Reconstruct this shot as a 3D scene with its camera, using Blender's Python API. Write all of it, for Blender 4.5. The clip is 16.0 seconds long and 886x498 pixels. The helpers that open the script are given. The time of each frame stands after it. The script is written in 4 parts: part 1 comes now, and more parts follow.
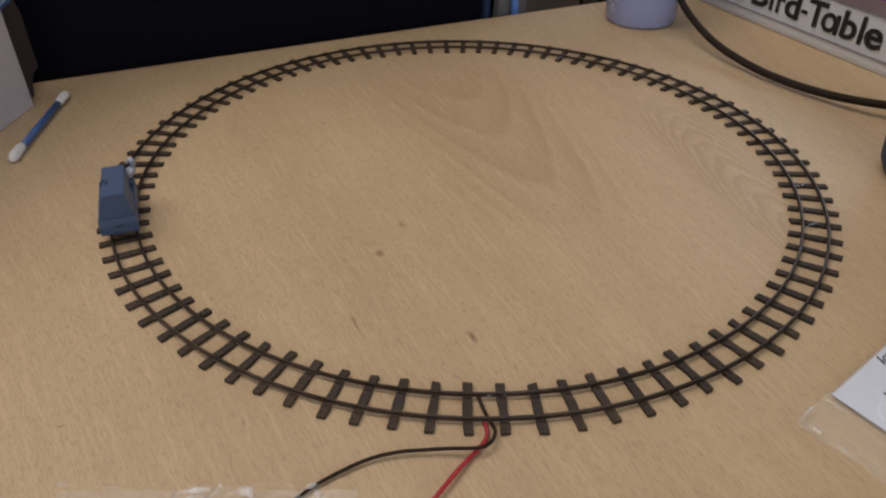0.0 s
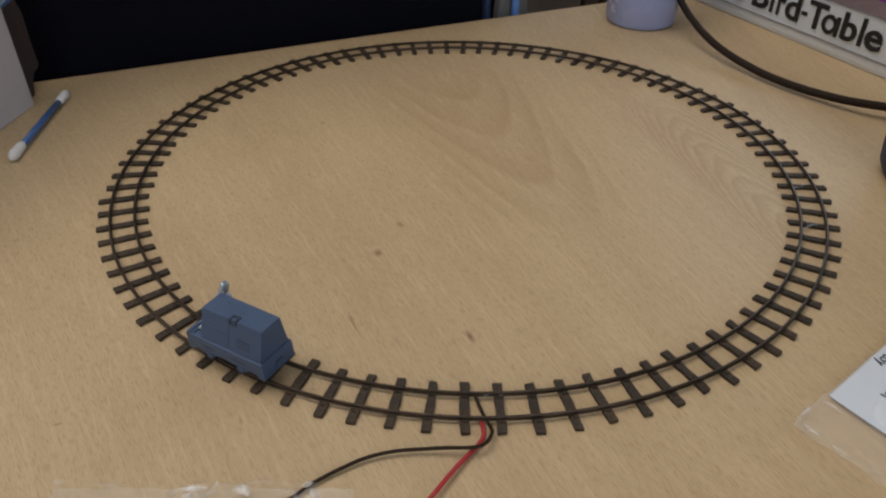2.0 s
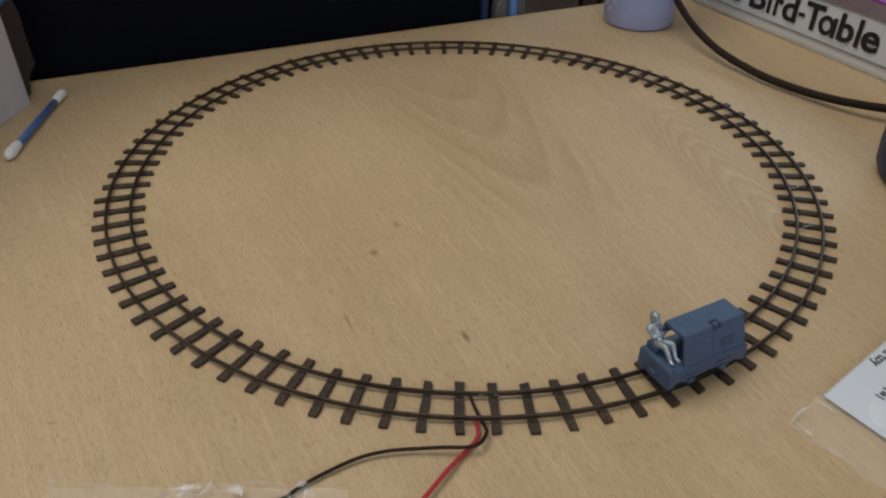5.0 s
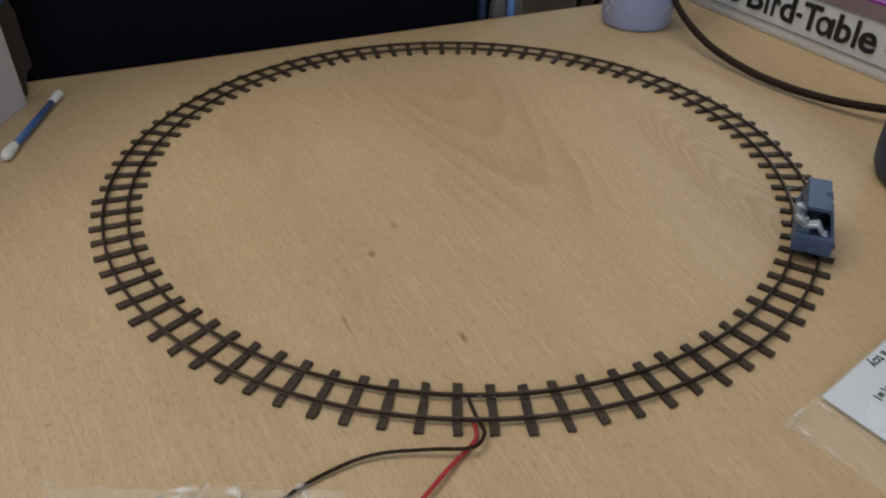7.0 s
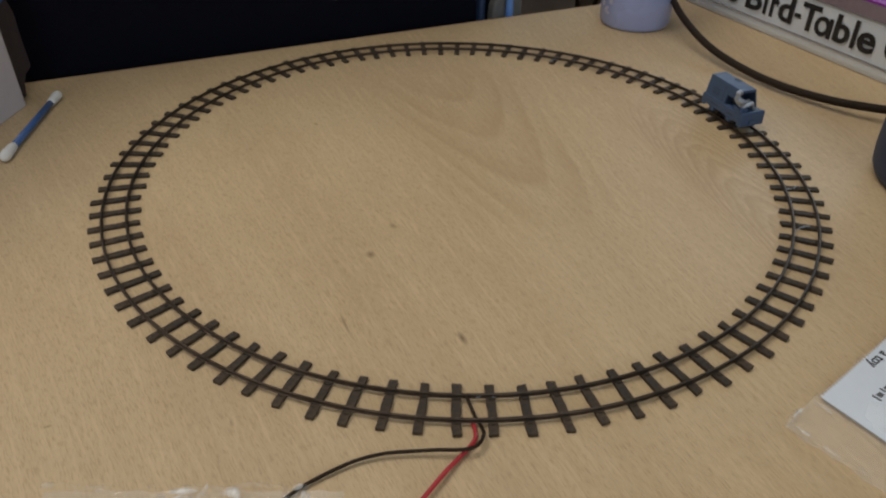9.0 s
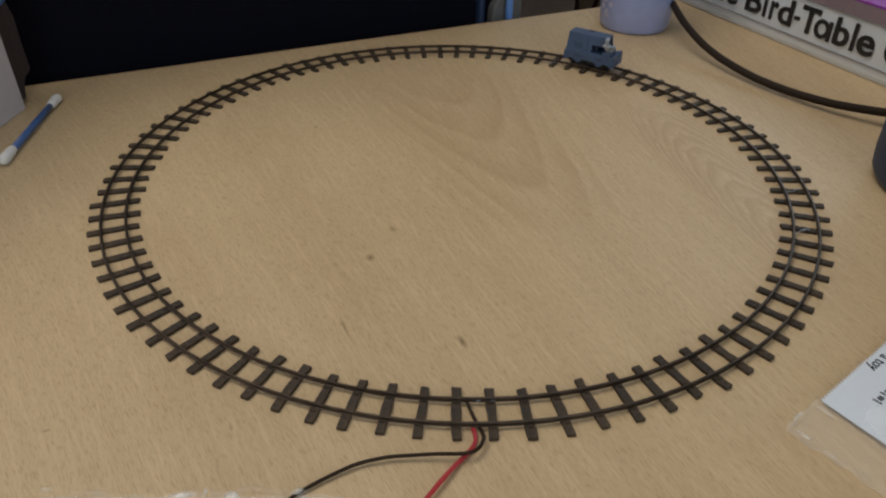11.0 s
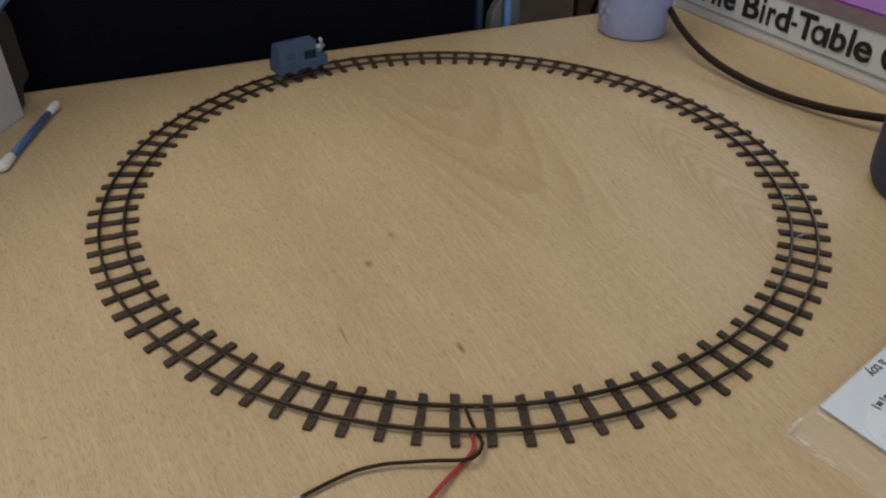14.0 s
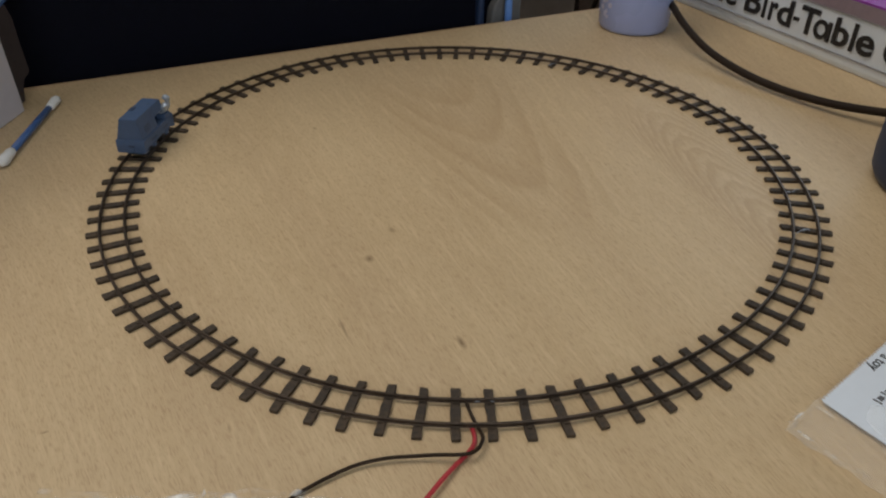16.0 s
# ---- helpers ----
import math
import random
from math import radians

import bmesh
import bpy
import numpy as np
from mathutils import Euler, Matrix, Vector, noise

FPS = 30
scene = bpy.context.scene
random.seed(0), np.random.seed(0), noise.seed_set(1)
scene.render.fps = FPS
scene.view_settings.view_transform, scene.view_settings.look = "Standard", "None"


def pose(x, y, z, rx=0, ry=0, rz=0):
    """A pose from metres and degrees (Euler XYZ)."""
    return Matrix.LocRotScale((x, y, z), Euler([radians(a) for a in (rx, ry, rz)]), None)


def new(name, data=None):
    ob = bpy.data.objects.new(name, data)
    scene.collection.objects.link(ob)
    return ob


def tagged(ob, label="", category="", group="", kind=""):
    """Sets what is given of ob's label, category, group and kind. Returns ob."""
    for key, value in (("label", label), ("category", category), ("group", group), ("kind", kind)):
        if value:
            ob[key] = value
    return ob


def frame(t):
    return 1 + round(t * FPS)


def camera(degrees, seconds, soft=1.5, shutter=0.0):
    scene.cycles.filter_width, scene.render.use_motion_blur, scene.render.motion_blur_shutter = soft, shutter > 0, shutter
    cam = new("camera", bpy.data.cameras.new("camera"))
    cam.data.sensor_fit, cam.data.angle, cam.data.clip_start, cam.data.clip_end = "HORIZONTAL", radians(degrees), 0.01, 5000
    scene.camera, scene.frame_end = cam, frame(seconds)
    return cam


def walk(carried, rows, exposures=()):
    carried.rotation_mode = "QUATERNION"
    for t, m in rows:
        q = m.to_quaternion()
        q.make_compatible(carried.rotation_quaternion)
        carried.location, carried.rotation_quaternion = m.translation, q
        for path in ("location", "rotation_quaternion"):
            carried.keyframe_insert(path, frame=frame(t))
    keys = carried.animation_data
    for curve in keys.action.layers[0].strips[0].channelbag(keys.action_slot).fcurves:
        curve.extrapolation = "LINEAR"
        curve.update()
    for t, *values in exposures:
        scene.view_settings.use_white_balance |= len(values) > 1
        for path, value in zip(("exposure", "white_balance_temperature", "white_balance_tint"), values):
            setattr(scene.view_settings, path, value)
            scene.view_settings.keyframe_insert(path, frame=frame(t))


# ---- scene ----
cam = camera(61.8, 16.0, soft=2.2)
# seconds, place of the lens, tilt below the horizon, turn to the left, roll
PATH = [
    (0.0, -0.00260, -0.30205, 0.16877, 35.803, 1.390, -0.048),
    (0.5, -0.00209, -0.30226, 0.16896, 35.770, 1.476, -0.022),
    (1.0, -0.00184, -0.30238, 0.16889, 35.736, 1.510, 0.004),
    (1.5, -0.00171, -0.30244, 0.16874, 35.720, 1.510, 0.038),
    (2.0, -0.00148, -0.30251, 0.16857, 35.721, 1.506, 0.088),
    (2.5, -0.00128, -0.30247, 0.16841, 35.742, 1.498, 0.130),
    (3.0, -0.00119, -0.30244, 0.16833, 35.779, 1.474, 0.170),
    (3.5, -0.00105, -0.30252, 0.16830, 35.787, 1.450, 0.215),
    (4.0, -0.00074, -0.30262, 0.16819, 35.740, 1.438, 0.239),
    (6.5, -0.00032, -0.30224, 0.16811, 35.622, 1.230, 0.335),
    (7.0, -0.00035, -0.30213, 0.16816, 35.632, 1.187, 0.343),
    (7.5, -0.00030, -0.30213, 0.16815, 35.631, 1.161, 0.358),
    (8.0, -0.00020, -0.30212, 0.16816, 35.633, 1.156, 0.363),
    (8.5, -0.00020, -0.30206, 0.16819, 35.629, 1.141, 0.351),
    (9.0, -0.00033, -0.30202, 0.16826, 35.611, 1.099, 0.334),
    (11.5, -0.00035, -0.30141, 0.16848, 35.304, 1.064, 0.313),
    (12.0, -0.00020, -0.30131, 0.16913, 35.118, 1.053, 0.194),
    (12.5, -0.00012, -0.30130, 0.16927, 34.942, 1.025, 0.168),
    (13.0, -0.00005, -0.30136, 0.16902, 34.840, 0.991, 0.211),
    (13.5, -0.00002, -0.30147, 0.16871, 34.869, 0.983, 0.250),
    (14.0, -0.00002, -0.30149, 0.16842, 34.976, 1.000, 0.256),
    (14.5, -0.00002, -0.30143, 0.16813, 35.077, 1.038, 0.228),
    (15.0, -0.00003, -0.30141, 0.16791, 35.168, 1.084, 0.196),
    (15.5, -0.00001, -0.30142, 0.16782, 35.245, 1.106, 0.190),
    (16.0, 0.00015, -0.30146, 0.16770, 35.271, 1.116, 0.180),
]
walk(cam, [(t, pose(x, y, z + 0.0008) @ pose(0, 0, 0, 0, 0, yaw) @ pose(0, 0, 0, 90 - tilt) @ pose(0, 0, 0, 0, 0, roll))
           for t, x, y, z, tilt, yaw, roll in PATH],
     exposures=[(0, 0.15, 6780, 21), (1, 0.13, 6720, 16.5), (2, 0.13, 6680, 14.5), (3.5, 0.12, 6640, 12.5), (16, 0.11, 6640, 11.5)])

# ---------------------------------------------------------------- world and light
world = bpy.data.worlds.new("world")
scene.world = world
world.use_nodes = True
wn = world.node_tree.nodes
sky = wn.new("ShaderNodeTexSky")
sky.sky_type, sky.sun_disc, sky.sun_elevation, sky.sun_rotation = "NISHITA", False, radians(35), radians(10)
world.node_tree.links.new(sky.outputs[0], wn["Background"].inputs[0])
wn["Background"].inputs[1].default_value = 0.1

TURN = 24.08           # the desk's back edge, degrees from x
DESK = pose(0, 0, 0, 0, 0, TURN)


def area(name, m, sx, sy, watts, colour):
    lamp = bpy.data.lights.new(name, "AREA")
    lamp.shape, lamp.size, lamp.size_y, lamp.energy, lamp.color = "RECTANGLE", sx, sy, watts, colour
    ob = new(name, lamp)
    ob.matrix_world = m
    return ob


# daylight through the window in the side wall, and the ceiling panel over the desk
area("window_daylight", DESK @ pose(1.87, 1.15, 0.92, 0, 90, 0), 1.0, 1.5, 5.7, (0.62, 0.83, 1.0))
area("rear_window_daylight", DESK @ pose(-0.2, -1.87, 0.85, 90, 0, 0), 1.5, 1.0, 9.6, (0.83, 0.93, 1.0))
area("ceiling_panel_light", DESK @ pose(-0.72, 0.40, 1.70), 1.8, 1.2, 18.2, (1.0, 0.955, 0.88))


# ---------------------------------------------------------------- materials
def material(name):
    m = bpy.data.materials.new(name)
    m.use_nodes = True
    return m, m.node_tree.nodes, m.node_tree.links, m.node_tree.nodes["Principled BSDF"]


def mapped(n, l, scale, source="Object"):
    tc, mp = n.new("ShaderNodeTexCoord"), n.new("ShaderNodeMapping")
    mp.inputs["Scale"].default_value = scale
    out = tc.outputs[source]
    l.new(out, mp.inputs["Vector"])
    return mp.outputs[0]


def noise_tex(n, l, vec, scale, detail=4, rough=0.55, distort=0.0):
    t = n.new("ShaderNodeTexNoise")
    t.inputs["Scale"].default_value, t.inputs["Detail"].default_value = scale, detail
    t.inputs["Roughness"].default_value, t.inputs["Distortion"].default_value = rough, distort
    l.new(vec, t.inputs["Vector"])
    return t.outputs["Fac"]


def ramp(n, l, fac, stops):
    r = n.new("ShaderNodeValToRGB")
    e = r.color_ramp.elements
    for i, (p, c) in enumerate(stops):
        el = e[i] if i < 2 else e.new(p)
        el.position, el.color = p, (*c, 1) if len(c) == 3 else c
    l.new(fac, r.inputs[0])
    return r.outputs[0]


def mix(n, l, fac, a, b, mode="MIX"):
    m = n.new("ShaderNodeMix")
    m.data_type, m.blend_type = "RGBA", mode
    for sock, v in ((m.inputs[0], fac), (m.inputs[6], a), (m.inputs[7], b)):
        if isinstance(v, (int, float)):
            sock.default_value = v
        elif isinstance(v, tuple):
            sock.default_value = (*v, 1)
        else:
            l.new(v, sock)
    return m.outputs[2]


def arith(n, l, op, a, b):
    m = n.new("ShaderNodeMath")
    m.operation = op
    for sock, v in zip(m.inputs, (a, b)):
        if isinstance(v, (int, float)):
            sock.default_value = v
        else:
            l.new(v, sock)
    return m.outputs[0]


def bump(n, l, p, height, strength, distance):
    b = n.new("ShaderNodeBump")
    b.inputs["Strength"].default_value, b.inputs["Distance"].default_value = strength, distance
    l.new(height, b.inputs["Height"])
    l.new(b.outputs[0], p.inputs["Normal"])


def plain(name, colour, rough=0.5, metal=0.0, vary=0.15, scale=300.0, relief=0.15, depth=0.0002, random_tone=0.0):
    """Paint, plastic or paper: a colour with mottling at two scales and a fine relief."""
    m, n, l, p = material(name)
    vec = mapped(n, l, (1, 1, 1))
    fine, broad = noise_tex(n, l, vec, scale, 6), noise_tex(n, l, vec, scale * 0.13, 3)
    both = arith(n, l, "ADD", arith(n, l, "MULTIPLY", fine, 0.5), arith(n, l, "MULTIPLY", broad, 0.5))
    lo, hi = tuple(c * (1 - vary) for c in colour), tuple(min(1, c * (1 + vary)) for c in colour)
    col = ramp(n, l, both, [(0.3, lo), (0.7, hi)])
    if random_tone:
        info = n.new("ShaderNodeObjectInfo")
        col = mix(n, l, 1.0, col, ramp(n, l, info.outputs["Random"], [(0, (1 - random_tone,) * 3), (1, (1.0,) * 3)]), "MULTIPLY")
    l.new(col, p.inputs["Base Color"])
    p.inputs["Metallic"].default_value = metal
    l.new(ramp(n, l, broad, [(0.3, (max(0, rough - 0.08),) * 3), (0.7, (min(1, rough + 0.08),) * 3)]), p.inputs["Roughness"])
    if relief:
        bump(n, l, p, fine, relief, depth)
    return m


def beech():
    """Beech laminate; y runs along the grain, x across it."""
    m, n, l, p = material("beech_laminate")
    flat = mapped(n, l, (1, 1, 1))
    # the grain fans out slightly: its lines lean apart to either side
    raw = n.new("ShaderNodeSeparateXYZ")
    l.new(flat, raw.inputs[0])
    fan = n.new("ShaderNodeCombineXYZ")
    l.new(arith(n, l, "MULTIPLY", raw.outputs[0], arith(n, l, "SUBTRACT", 1.0, arith(n, l, "MULTIPLY", raw.outputs[1], FAN))), fan.inputs[0])
    l.new(raw.outputs[1], fan.inputs[1])
    along = fan.outputs[0]

    def grained(scale):
        mp = n.new("ShaderNodeMapping")
        mp.inputs["Scale"].default_value = scale
        l.new(along, mp.inputs["Vector"])
        return mp.outputs[0]

    # the figure: distorted growth bands that close into arches
    band_vec = grained((9.0, 1.6, 1.0))
    warp = noise_tex(n, l, band_vec, 1.15, 3, 0.5, 0.9)
    bands = n.new("ShaderNodeMath")
    bands.operation = "SINE"
    l.new(arith(n, l, "MULTIPLY", warp, 46.0), bands.inputs[0])
    figure = noise_tex(n, l, grained((60, 5, 1)), 1.0, 4, 0.6, 0.3)
    col = ramp(n, l, bands.outputs[0], [(0.0, (0.490, 0.355, 0.204)), (1.0, (0.548, 0.408, 0.241))])
    col = mix(n, l, 0.6, col, ramp(n, l, figure, [(0.3, (0.435, 0.300, 0.163)), (0.7, (0.608, 0.464, 0.282))]))
    # broad drifts of tone
    drift = noise_tex(n, l, grained((6, 2.2, 1)), 1.0, 3, 0.5)
    col = mix(n, l, 0.5, col, ramp(n, l, drift, [(0.3, (0.485, 0.355, 0.213)), (0.7, (0.553, 0.413, 0.234))]))
    plank = noise_tex(n, l, grained((22, 0.7, 1)), 1.0, 2, 0.5, 0.2)
    col = mix(n, l, 0.36, col, ramp(n, l, plank, [(0.36, (0.475, 0.340, 0.200)), (0.48, (0.535, 0.395, 0.228)), (0.62, (0.600, 0.452, 0.268))]))
    # short ray flecks, dense fine ones and sparse long ones, and pale pores
    fleck = noise_tex(n, l, grained((2100, 290, 1)), 1.0, 2, 0.6, 0.35)
    col = mix(n, l, arith(n, l, "MULTIPLY", ramp(n, l, fleck, [(0.50, (0, 0, 0)), (0.68, (1, 1, 1))]), 0.52), col, (0.33, 0.205, 0.11))
    longer = noise_tex(n, l, grained((1000, 125, 1)), 1.0, 3, 0.6, 0.4)
    col = mix(n, l, arith(n, l, "MULTIPLY", ramp(n, l, longer, [(0.58, (0, 0, 0)), (0.70, (1, 1, 1))]), 0.36), col, (0.32, 0.20, 0.105))
    pale = noise_tex(n, l, grained((560, 45, 1)), 1.0, 3, 0.6, 0.4)
    col = mix(n, l, arith(n, l, "MULTIPLY", ramp(n, l, pale, [(0.50, (0, 0, 0)), (0.68, (1, 1, 1))]), 0.34), col, (0.68, 0.52, 0.315))
    # two cathedral figures: nested parabolas along the grain
    split = n.new("ShaderNodeSeparateXYZ")
    l.new(along, split.inputs[0])
    wob = arith(n, l, "MULTIPLY", arith(n, l, "SUBTRACT", noise_tex(n, l, grained((26, 10, 1)), 1.0, 4, 0.6, 0.5), 0.5), 0.045)
    for a0, b0, way, bend, step, reach, strength in ARCHES:
        across = arith(n, l, "SUBTRACT", split.outputs[0], a0)
        far = arith(n, l, "MULTIPLY", arith(n, l, "SUBTRACT", split.outputs[1], b0), way)
        f = arith(n, l, "ADD", arith(n, l, "SUBTRACT", far, arith(n, l, "MULTIPLY", arith(n, l, "MULTIPLY", across, across), bend)), wob)
        saw = n.new("ShaderNodeMath")
        saw.operation = "FRACT"
        l.new(arith(n, l, "DIVIDE", f, step), saw.inputs[0])
        tone = ramp(n, l, saw.outputs[0], [(0.0, (0.10,) * 3), (0.16, (1.0,) * 3), (0.55, (0.45,) * 3), (0.9, (0.0,) * 3)])
        off = n.new("ShaderNodeMath")
        off.operation = "ABSOLUTE"
        l.new(across, off.inputs[0])
        side = ramp(n, l, arith(n, l, "DIVIDE", off.outputs[0], reach), [(0.55, (strength,) * 3), (1.0, (0, 0, 0))])
        span = ramp(n, l, arith(n, l, "DIVIDE", far, 0.2), [(0.06, (0, 0, 0)), (0.22, (1, 1, 1)), (0.75, (1, 1, 1)), (1.0, (0, 0, 0))])
        col = mix(n, l, arith(n, l, "MULTIPLY", arith(n, l, "MULTIPLY", tone, side), span), col, (0.385, 0.258, 0.135))
    # pin knots and one dark streak
    for (kx, ky), (rx, ry), deep in KNOTS:
        sep = n.new("ShaderNodeVectorMath")
        sep.operation = "SUBTRACT"
        sep.inputs[1].default_value = (kx, ky, 0)
        l.new(flat, sep.inputs[0])
        sc = n.new("ShaderNodeVectorMath")
        sc.operation = "MULTIPLY"
        sc.inputs[1].default_value = (1 / rx, 1 / ry, 0)
        l.new(sep.outputs[0], sc.inputs[0])
        ln = n.new("ShaderNodeVectorMath")
        ln.operation = "LENGTH"
        l.new(sc.outputs[0], ln.inputs[0])
        spot = ramp(n, l, ln.outputs["Value"], [(0.0, (deep,) * 3), (1.0, (0, 0, 0))])
        col = mix(n, l, spot, col, (0.17, 0.105, 0.047))
    l.new(col, p.inputs["Base Color"])
    smear = noise_tex(n, l, grained((14, 9, 1)), 1.0, 5, 0.6)
    l.new(ramp(n, l, smear, [(0.3, (0.44,) * 3), (0.7, (0.56,) * 3)]), p.inputs["Roughness"])
    bump(n, l, p, fleck, 0.3, 0.0001)
    return m


def to_desk(x, y):
    c, s = math.cos(radians(TURN)), math.sin(radians(TURN))
    return c * x + s * y, -s * x + c * y


KNOTS = [(to_desk(-0.0258, -0.0503), (0.0016, 0.0030), 0.65), (to_desk(-0.0329, -0.0705), (0.0022, 0.0030), 0.85),
         (to_desk(0.0028, -0.1172), (0.0014, 0.0042), 1.0), (to_desk(-0.0375, -0.1112), (0.0006, 0.0078), 0.8),
         (to_desk(-0.0724, 0.0420), (0.0012, 0.0020), 0.6), (to_desk(-0.1186, -0.1587), (0.0016, 0.0006), 0.7),
         (to_desk(-0.0653, -0.1559), (0.0006, 0.0022), 0.5)]
FAN = 1.4              # how fast the grain fans out, per metre
ARCHES = [(0.027, -0.0820, 1.0, 95.0, 0.0476, 0.048, 0.46), (0.119, 0.0490, -1.0, 170.0, 0.0155, 0.030, 0.52)]
BEECH = beech()
EDGE = plain("beech_edge_band", (0.42, 0.27, 0.15), 0.5, vary=0.2)
SLEEPER = plain("dark_sleeper_wood", (0.046, 0.030, 0.017), 0.66, vary=0.95, scale=650, relief=0.8, depth=0.0003, random_tone=0.35)
RAIL = plain("blackened_rail_metal", (0.086, 0.064, 0.049), 0.37, metal=0.72, vary=0.4, scale=420, relief=0.1)
GREY = plain("blue_grey_model_paint", (0.052, 0.091, 0.174), 0.48, vary=0.12, scale=1500, relief=0.25, depth=0.0001)
# darker body colour, for dark fittings and for shade painted into recesses
DARK_GREY = plain("dark_blue_grey_paint_and_shade", (0.028, 0.043, 0.075), 0.5, vary=0.15, scale=1500)
# near-black, with the shade under the body put into the colour
RECESS = plain("shadowed_black_paint", (0.02, 0.022, 0.028), 0.6, vary=0.2, scale=1500)
WHEEL = plain("black_wheel_metal", (0.03, 0.03, 0.032), 0.4, metal=0.6, scale=900)
PEWTER = plain("bare_white_metal", (0.40, 0.45, 0.52), 0.40, metal=0.65, vary=0.25, scale=1800, relief=0.4, depth=0.0002)
WHITE_CARD = plain("white_carton", (0.57, 0.54, 0.58), 0.6, vary=0.05, scale=200)
PAPER = plain("white_paper", (0.66, 0.72, 0.80), 0.65, vary=0.03, scale=240, relief=0.1)
INK = plain("black_ink", (0.012, 0.012, 0.014), 0.5, vary=0.1)
GREY_INK = plain("grey_ink", (0.10, 0.10, 0.11), 0.5, vary=0.1)
COTTON = plain("cotton_wool", (0.80, 0.80, 0.79), 0.9, vary=0.06, scale=1800, relief=0.9, depth=0.0006)
BLUE = plain("blue_plastic_stick", (0.058, 0.130, 0.33), 0.35, vary=0.15, scale=400)
LILAC = plain("lilac_glazed_ceramic", (0.36, 0.42, 0.70), 0.26, vary=0.05, scale=120, relief=0.05)
GILT = plain("pale_printed_motif", (0.52, 0.52, 0.68), 0.3, metal=0.0, vary=0.2, scale=700)
BLACK_RUBBER = plain("black_cable_sheath", (0.024, 0.015, 0.010), 0.7, vary=0.2, scale=500)
RED_PVC = plain("red_wire_insulation", (0.42, 0.035, 0.045), 0.38, vary=0.12, scale=600)
BLACK_PVC = plain("black_wire_insulation", (0.026, 0.015, 0.008), 0.5, vary=0.15, scale=600)
BLACK_RUBBER.node_tree.nodes["Principled BSDF"].inputs["Specular IOR Level"].default_value = 0.2
BLACK_PVC.node_tree.nodes["Principled BSDF"].inputs["Specular IOR Level"].default_value = 0.15
SPINE = plain("white_book_cloth", (0.73, 0.79, 0.86), 0.5, vary=0.04, scale=260)
RULE = plain("grey_printed_rule", (0.22, 0.21, 0.22), 0.5)
MAUVE = plain("mauve_cover_edge", (0.26, 0.20, 0.235), 0.5)
PURPLE = plain("purple_cover_print", (0.26, 0.036, 0.34), 0.6, vary=0.08)
PAGES = plain("cream_page_block", (0.62, 0.56, 0.45), 0.8, vary=0.1, scale=900)
NAVY = plain("dark_navy_plastic", (0.014, 0.032, 0.085), 0.55, vary=0.1)
BLACK_CLOTH = plain("black_upholstery", (0.0056, 0.0060, 0.0112), 0.9, vary=0.2, scale=900, relief=0.4, depth=0.0005)
BLACK_CLOTH.node_tree.nodes["Principled BSDF"].inputs["Specular IOR Level"].default_value = 0.08
WALL = plain("painted_wall", (0.60, 0.57, 0.52), 0.85, vary=0.05, scale=60)
CARPET = plain("dark_brown_carpet", (0.055, 0.04, 0.032), 0.95, vary=0.3, scale=350, relief=0.6, depth=0.002)
CEILING = plain("white_ceiling_paint", (0.78, 0.78, 0.76), 0.9, vary=0.03, scale=40)
TAUPE = plain("dark_taupe_cloth", (0.042, 0.031, 0.031), 0.8, vary=0.2, scale=500, relief=0.3)
SKY_BLUE = plain("pale_blue_card", (0.36, 0.52, 0.80), 0.5, vary=0.05)
BLUE_TUBE = plain("bright_blue_plastic", (0.13, 0.30, 0.74), 0.4, vary=0.1)
GREY_PLASTIC = plain("grey_plastic", (0.125, 0.125, 0.125), 0.5, vary=0.1)
TAN_WOOD = plain("dull_tan_wood", (0.264, 0.211, 0.173), 0.6, vary=0.25, scale=60)
BROWN_WOOD = plain("dark_brown_wood", (0.102, 0.070, 0.053), 0.55, vary=0.3, scale=60)


def film_material():
    """Clear polythene: almost all light passes straight through, the rest is gloss."""
    m, n, l, p = material("clear_polythene")
    n.remove(p)
    clear, gloss, blend, fres = (n.new("ShaderNodeBsdfTransparent"), n.new("ShaderNodeBsdfGlossy"), n.new("ShaderNodeMixShader"), n.new("ShaderNodeFresnel"))
    clear.inputs[0].default_value = (0.995, 0.995, 0.99, 1)
    gloss.inputs["Roughness"].default_value = 0.09
    fres.inputs["IOR"].default_value = 1.5
    bmp = n.new("ShaderNodeBump")
    bmp.inputs["Strength"].default_value, bmp.inputs["Distance"].default_value = 0.5, 0.0012
    l.new(noise_tex(n, l, mapped(n, l, (90, 60, 60)), 1.0, 4, 0.6, 0.6), bmp.inputs["Height"])
    l.new(bmp.outputs[0], gloss.inputs["Normal"])
    l.new(bmp.outputs[0], fres.inputs["Normal"])
    l.new(arith(n, l, "MINIMUM", arith(n, l, "MULTIPLY", fres.outputs[0], 0.9), 0.35), blend.inputs[0])
    l.new(clear.outputs[0], blend.inputs[1])
    l.new(gloss.outputs[0], blend.inputs[2])
    veil, milk = n.new("ShaderNodeMixShader"), n.new("ShaderNodeBsdfDiffuse")
    milk.inputs[0].default_value = (0.85, 0.85, 0.83, 1)
    veil.inputs[0].default_value = 0.14
    l.new(blend.outputs[0], veil.inputs[1])
    l.new(milk.outputs[0], veil.inputs[2])
    l.new(veil.outputs[0], n["Material Output"].inputs[0])
    return m


FILM = film_material()


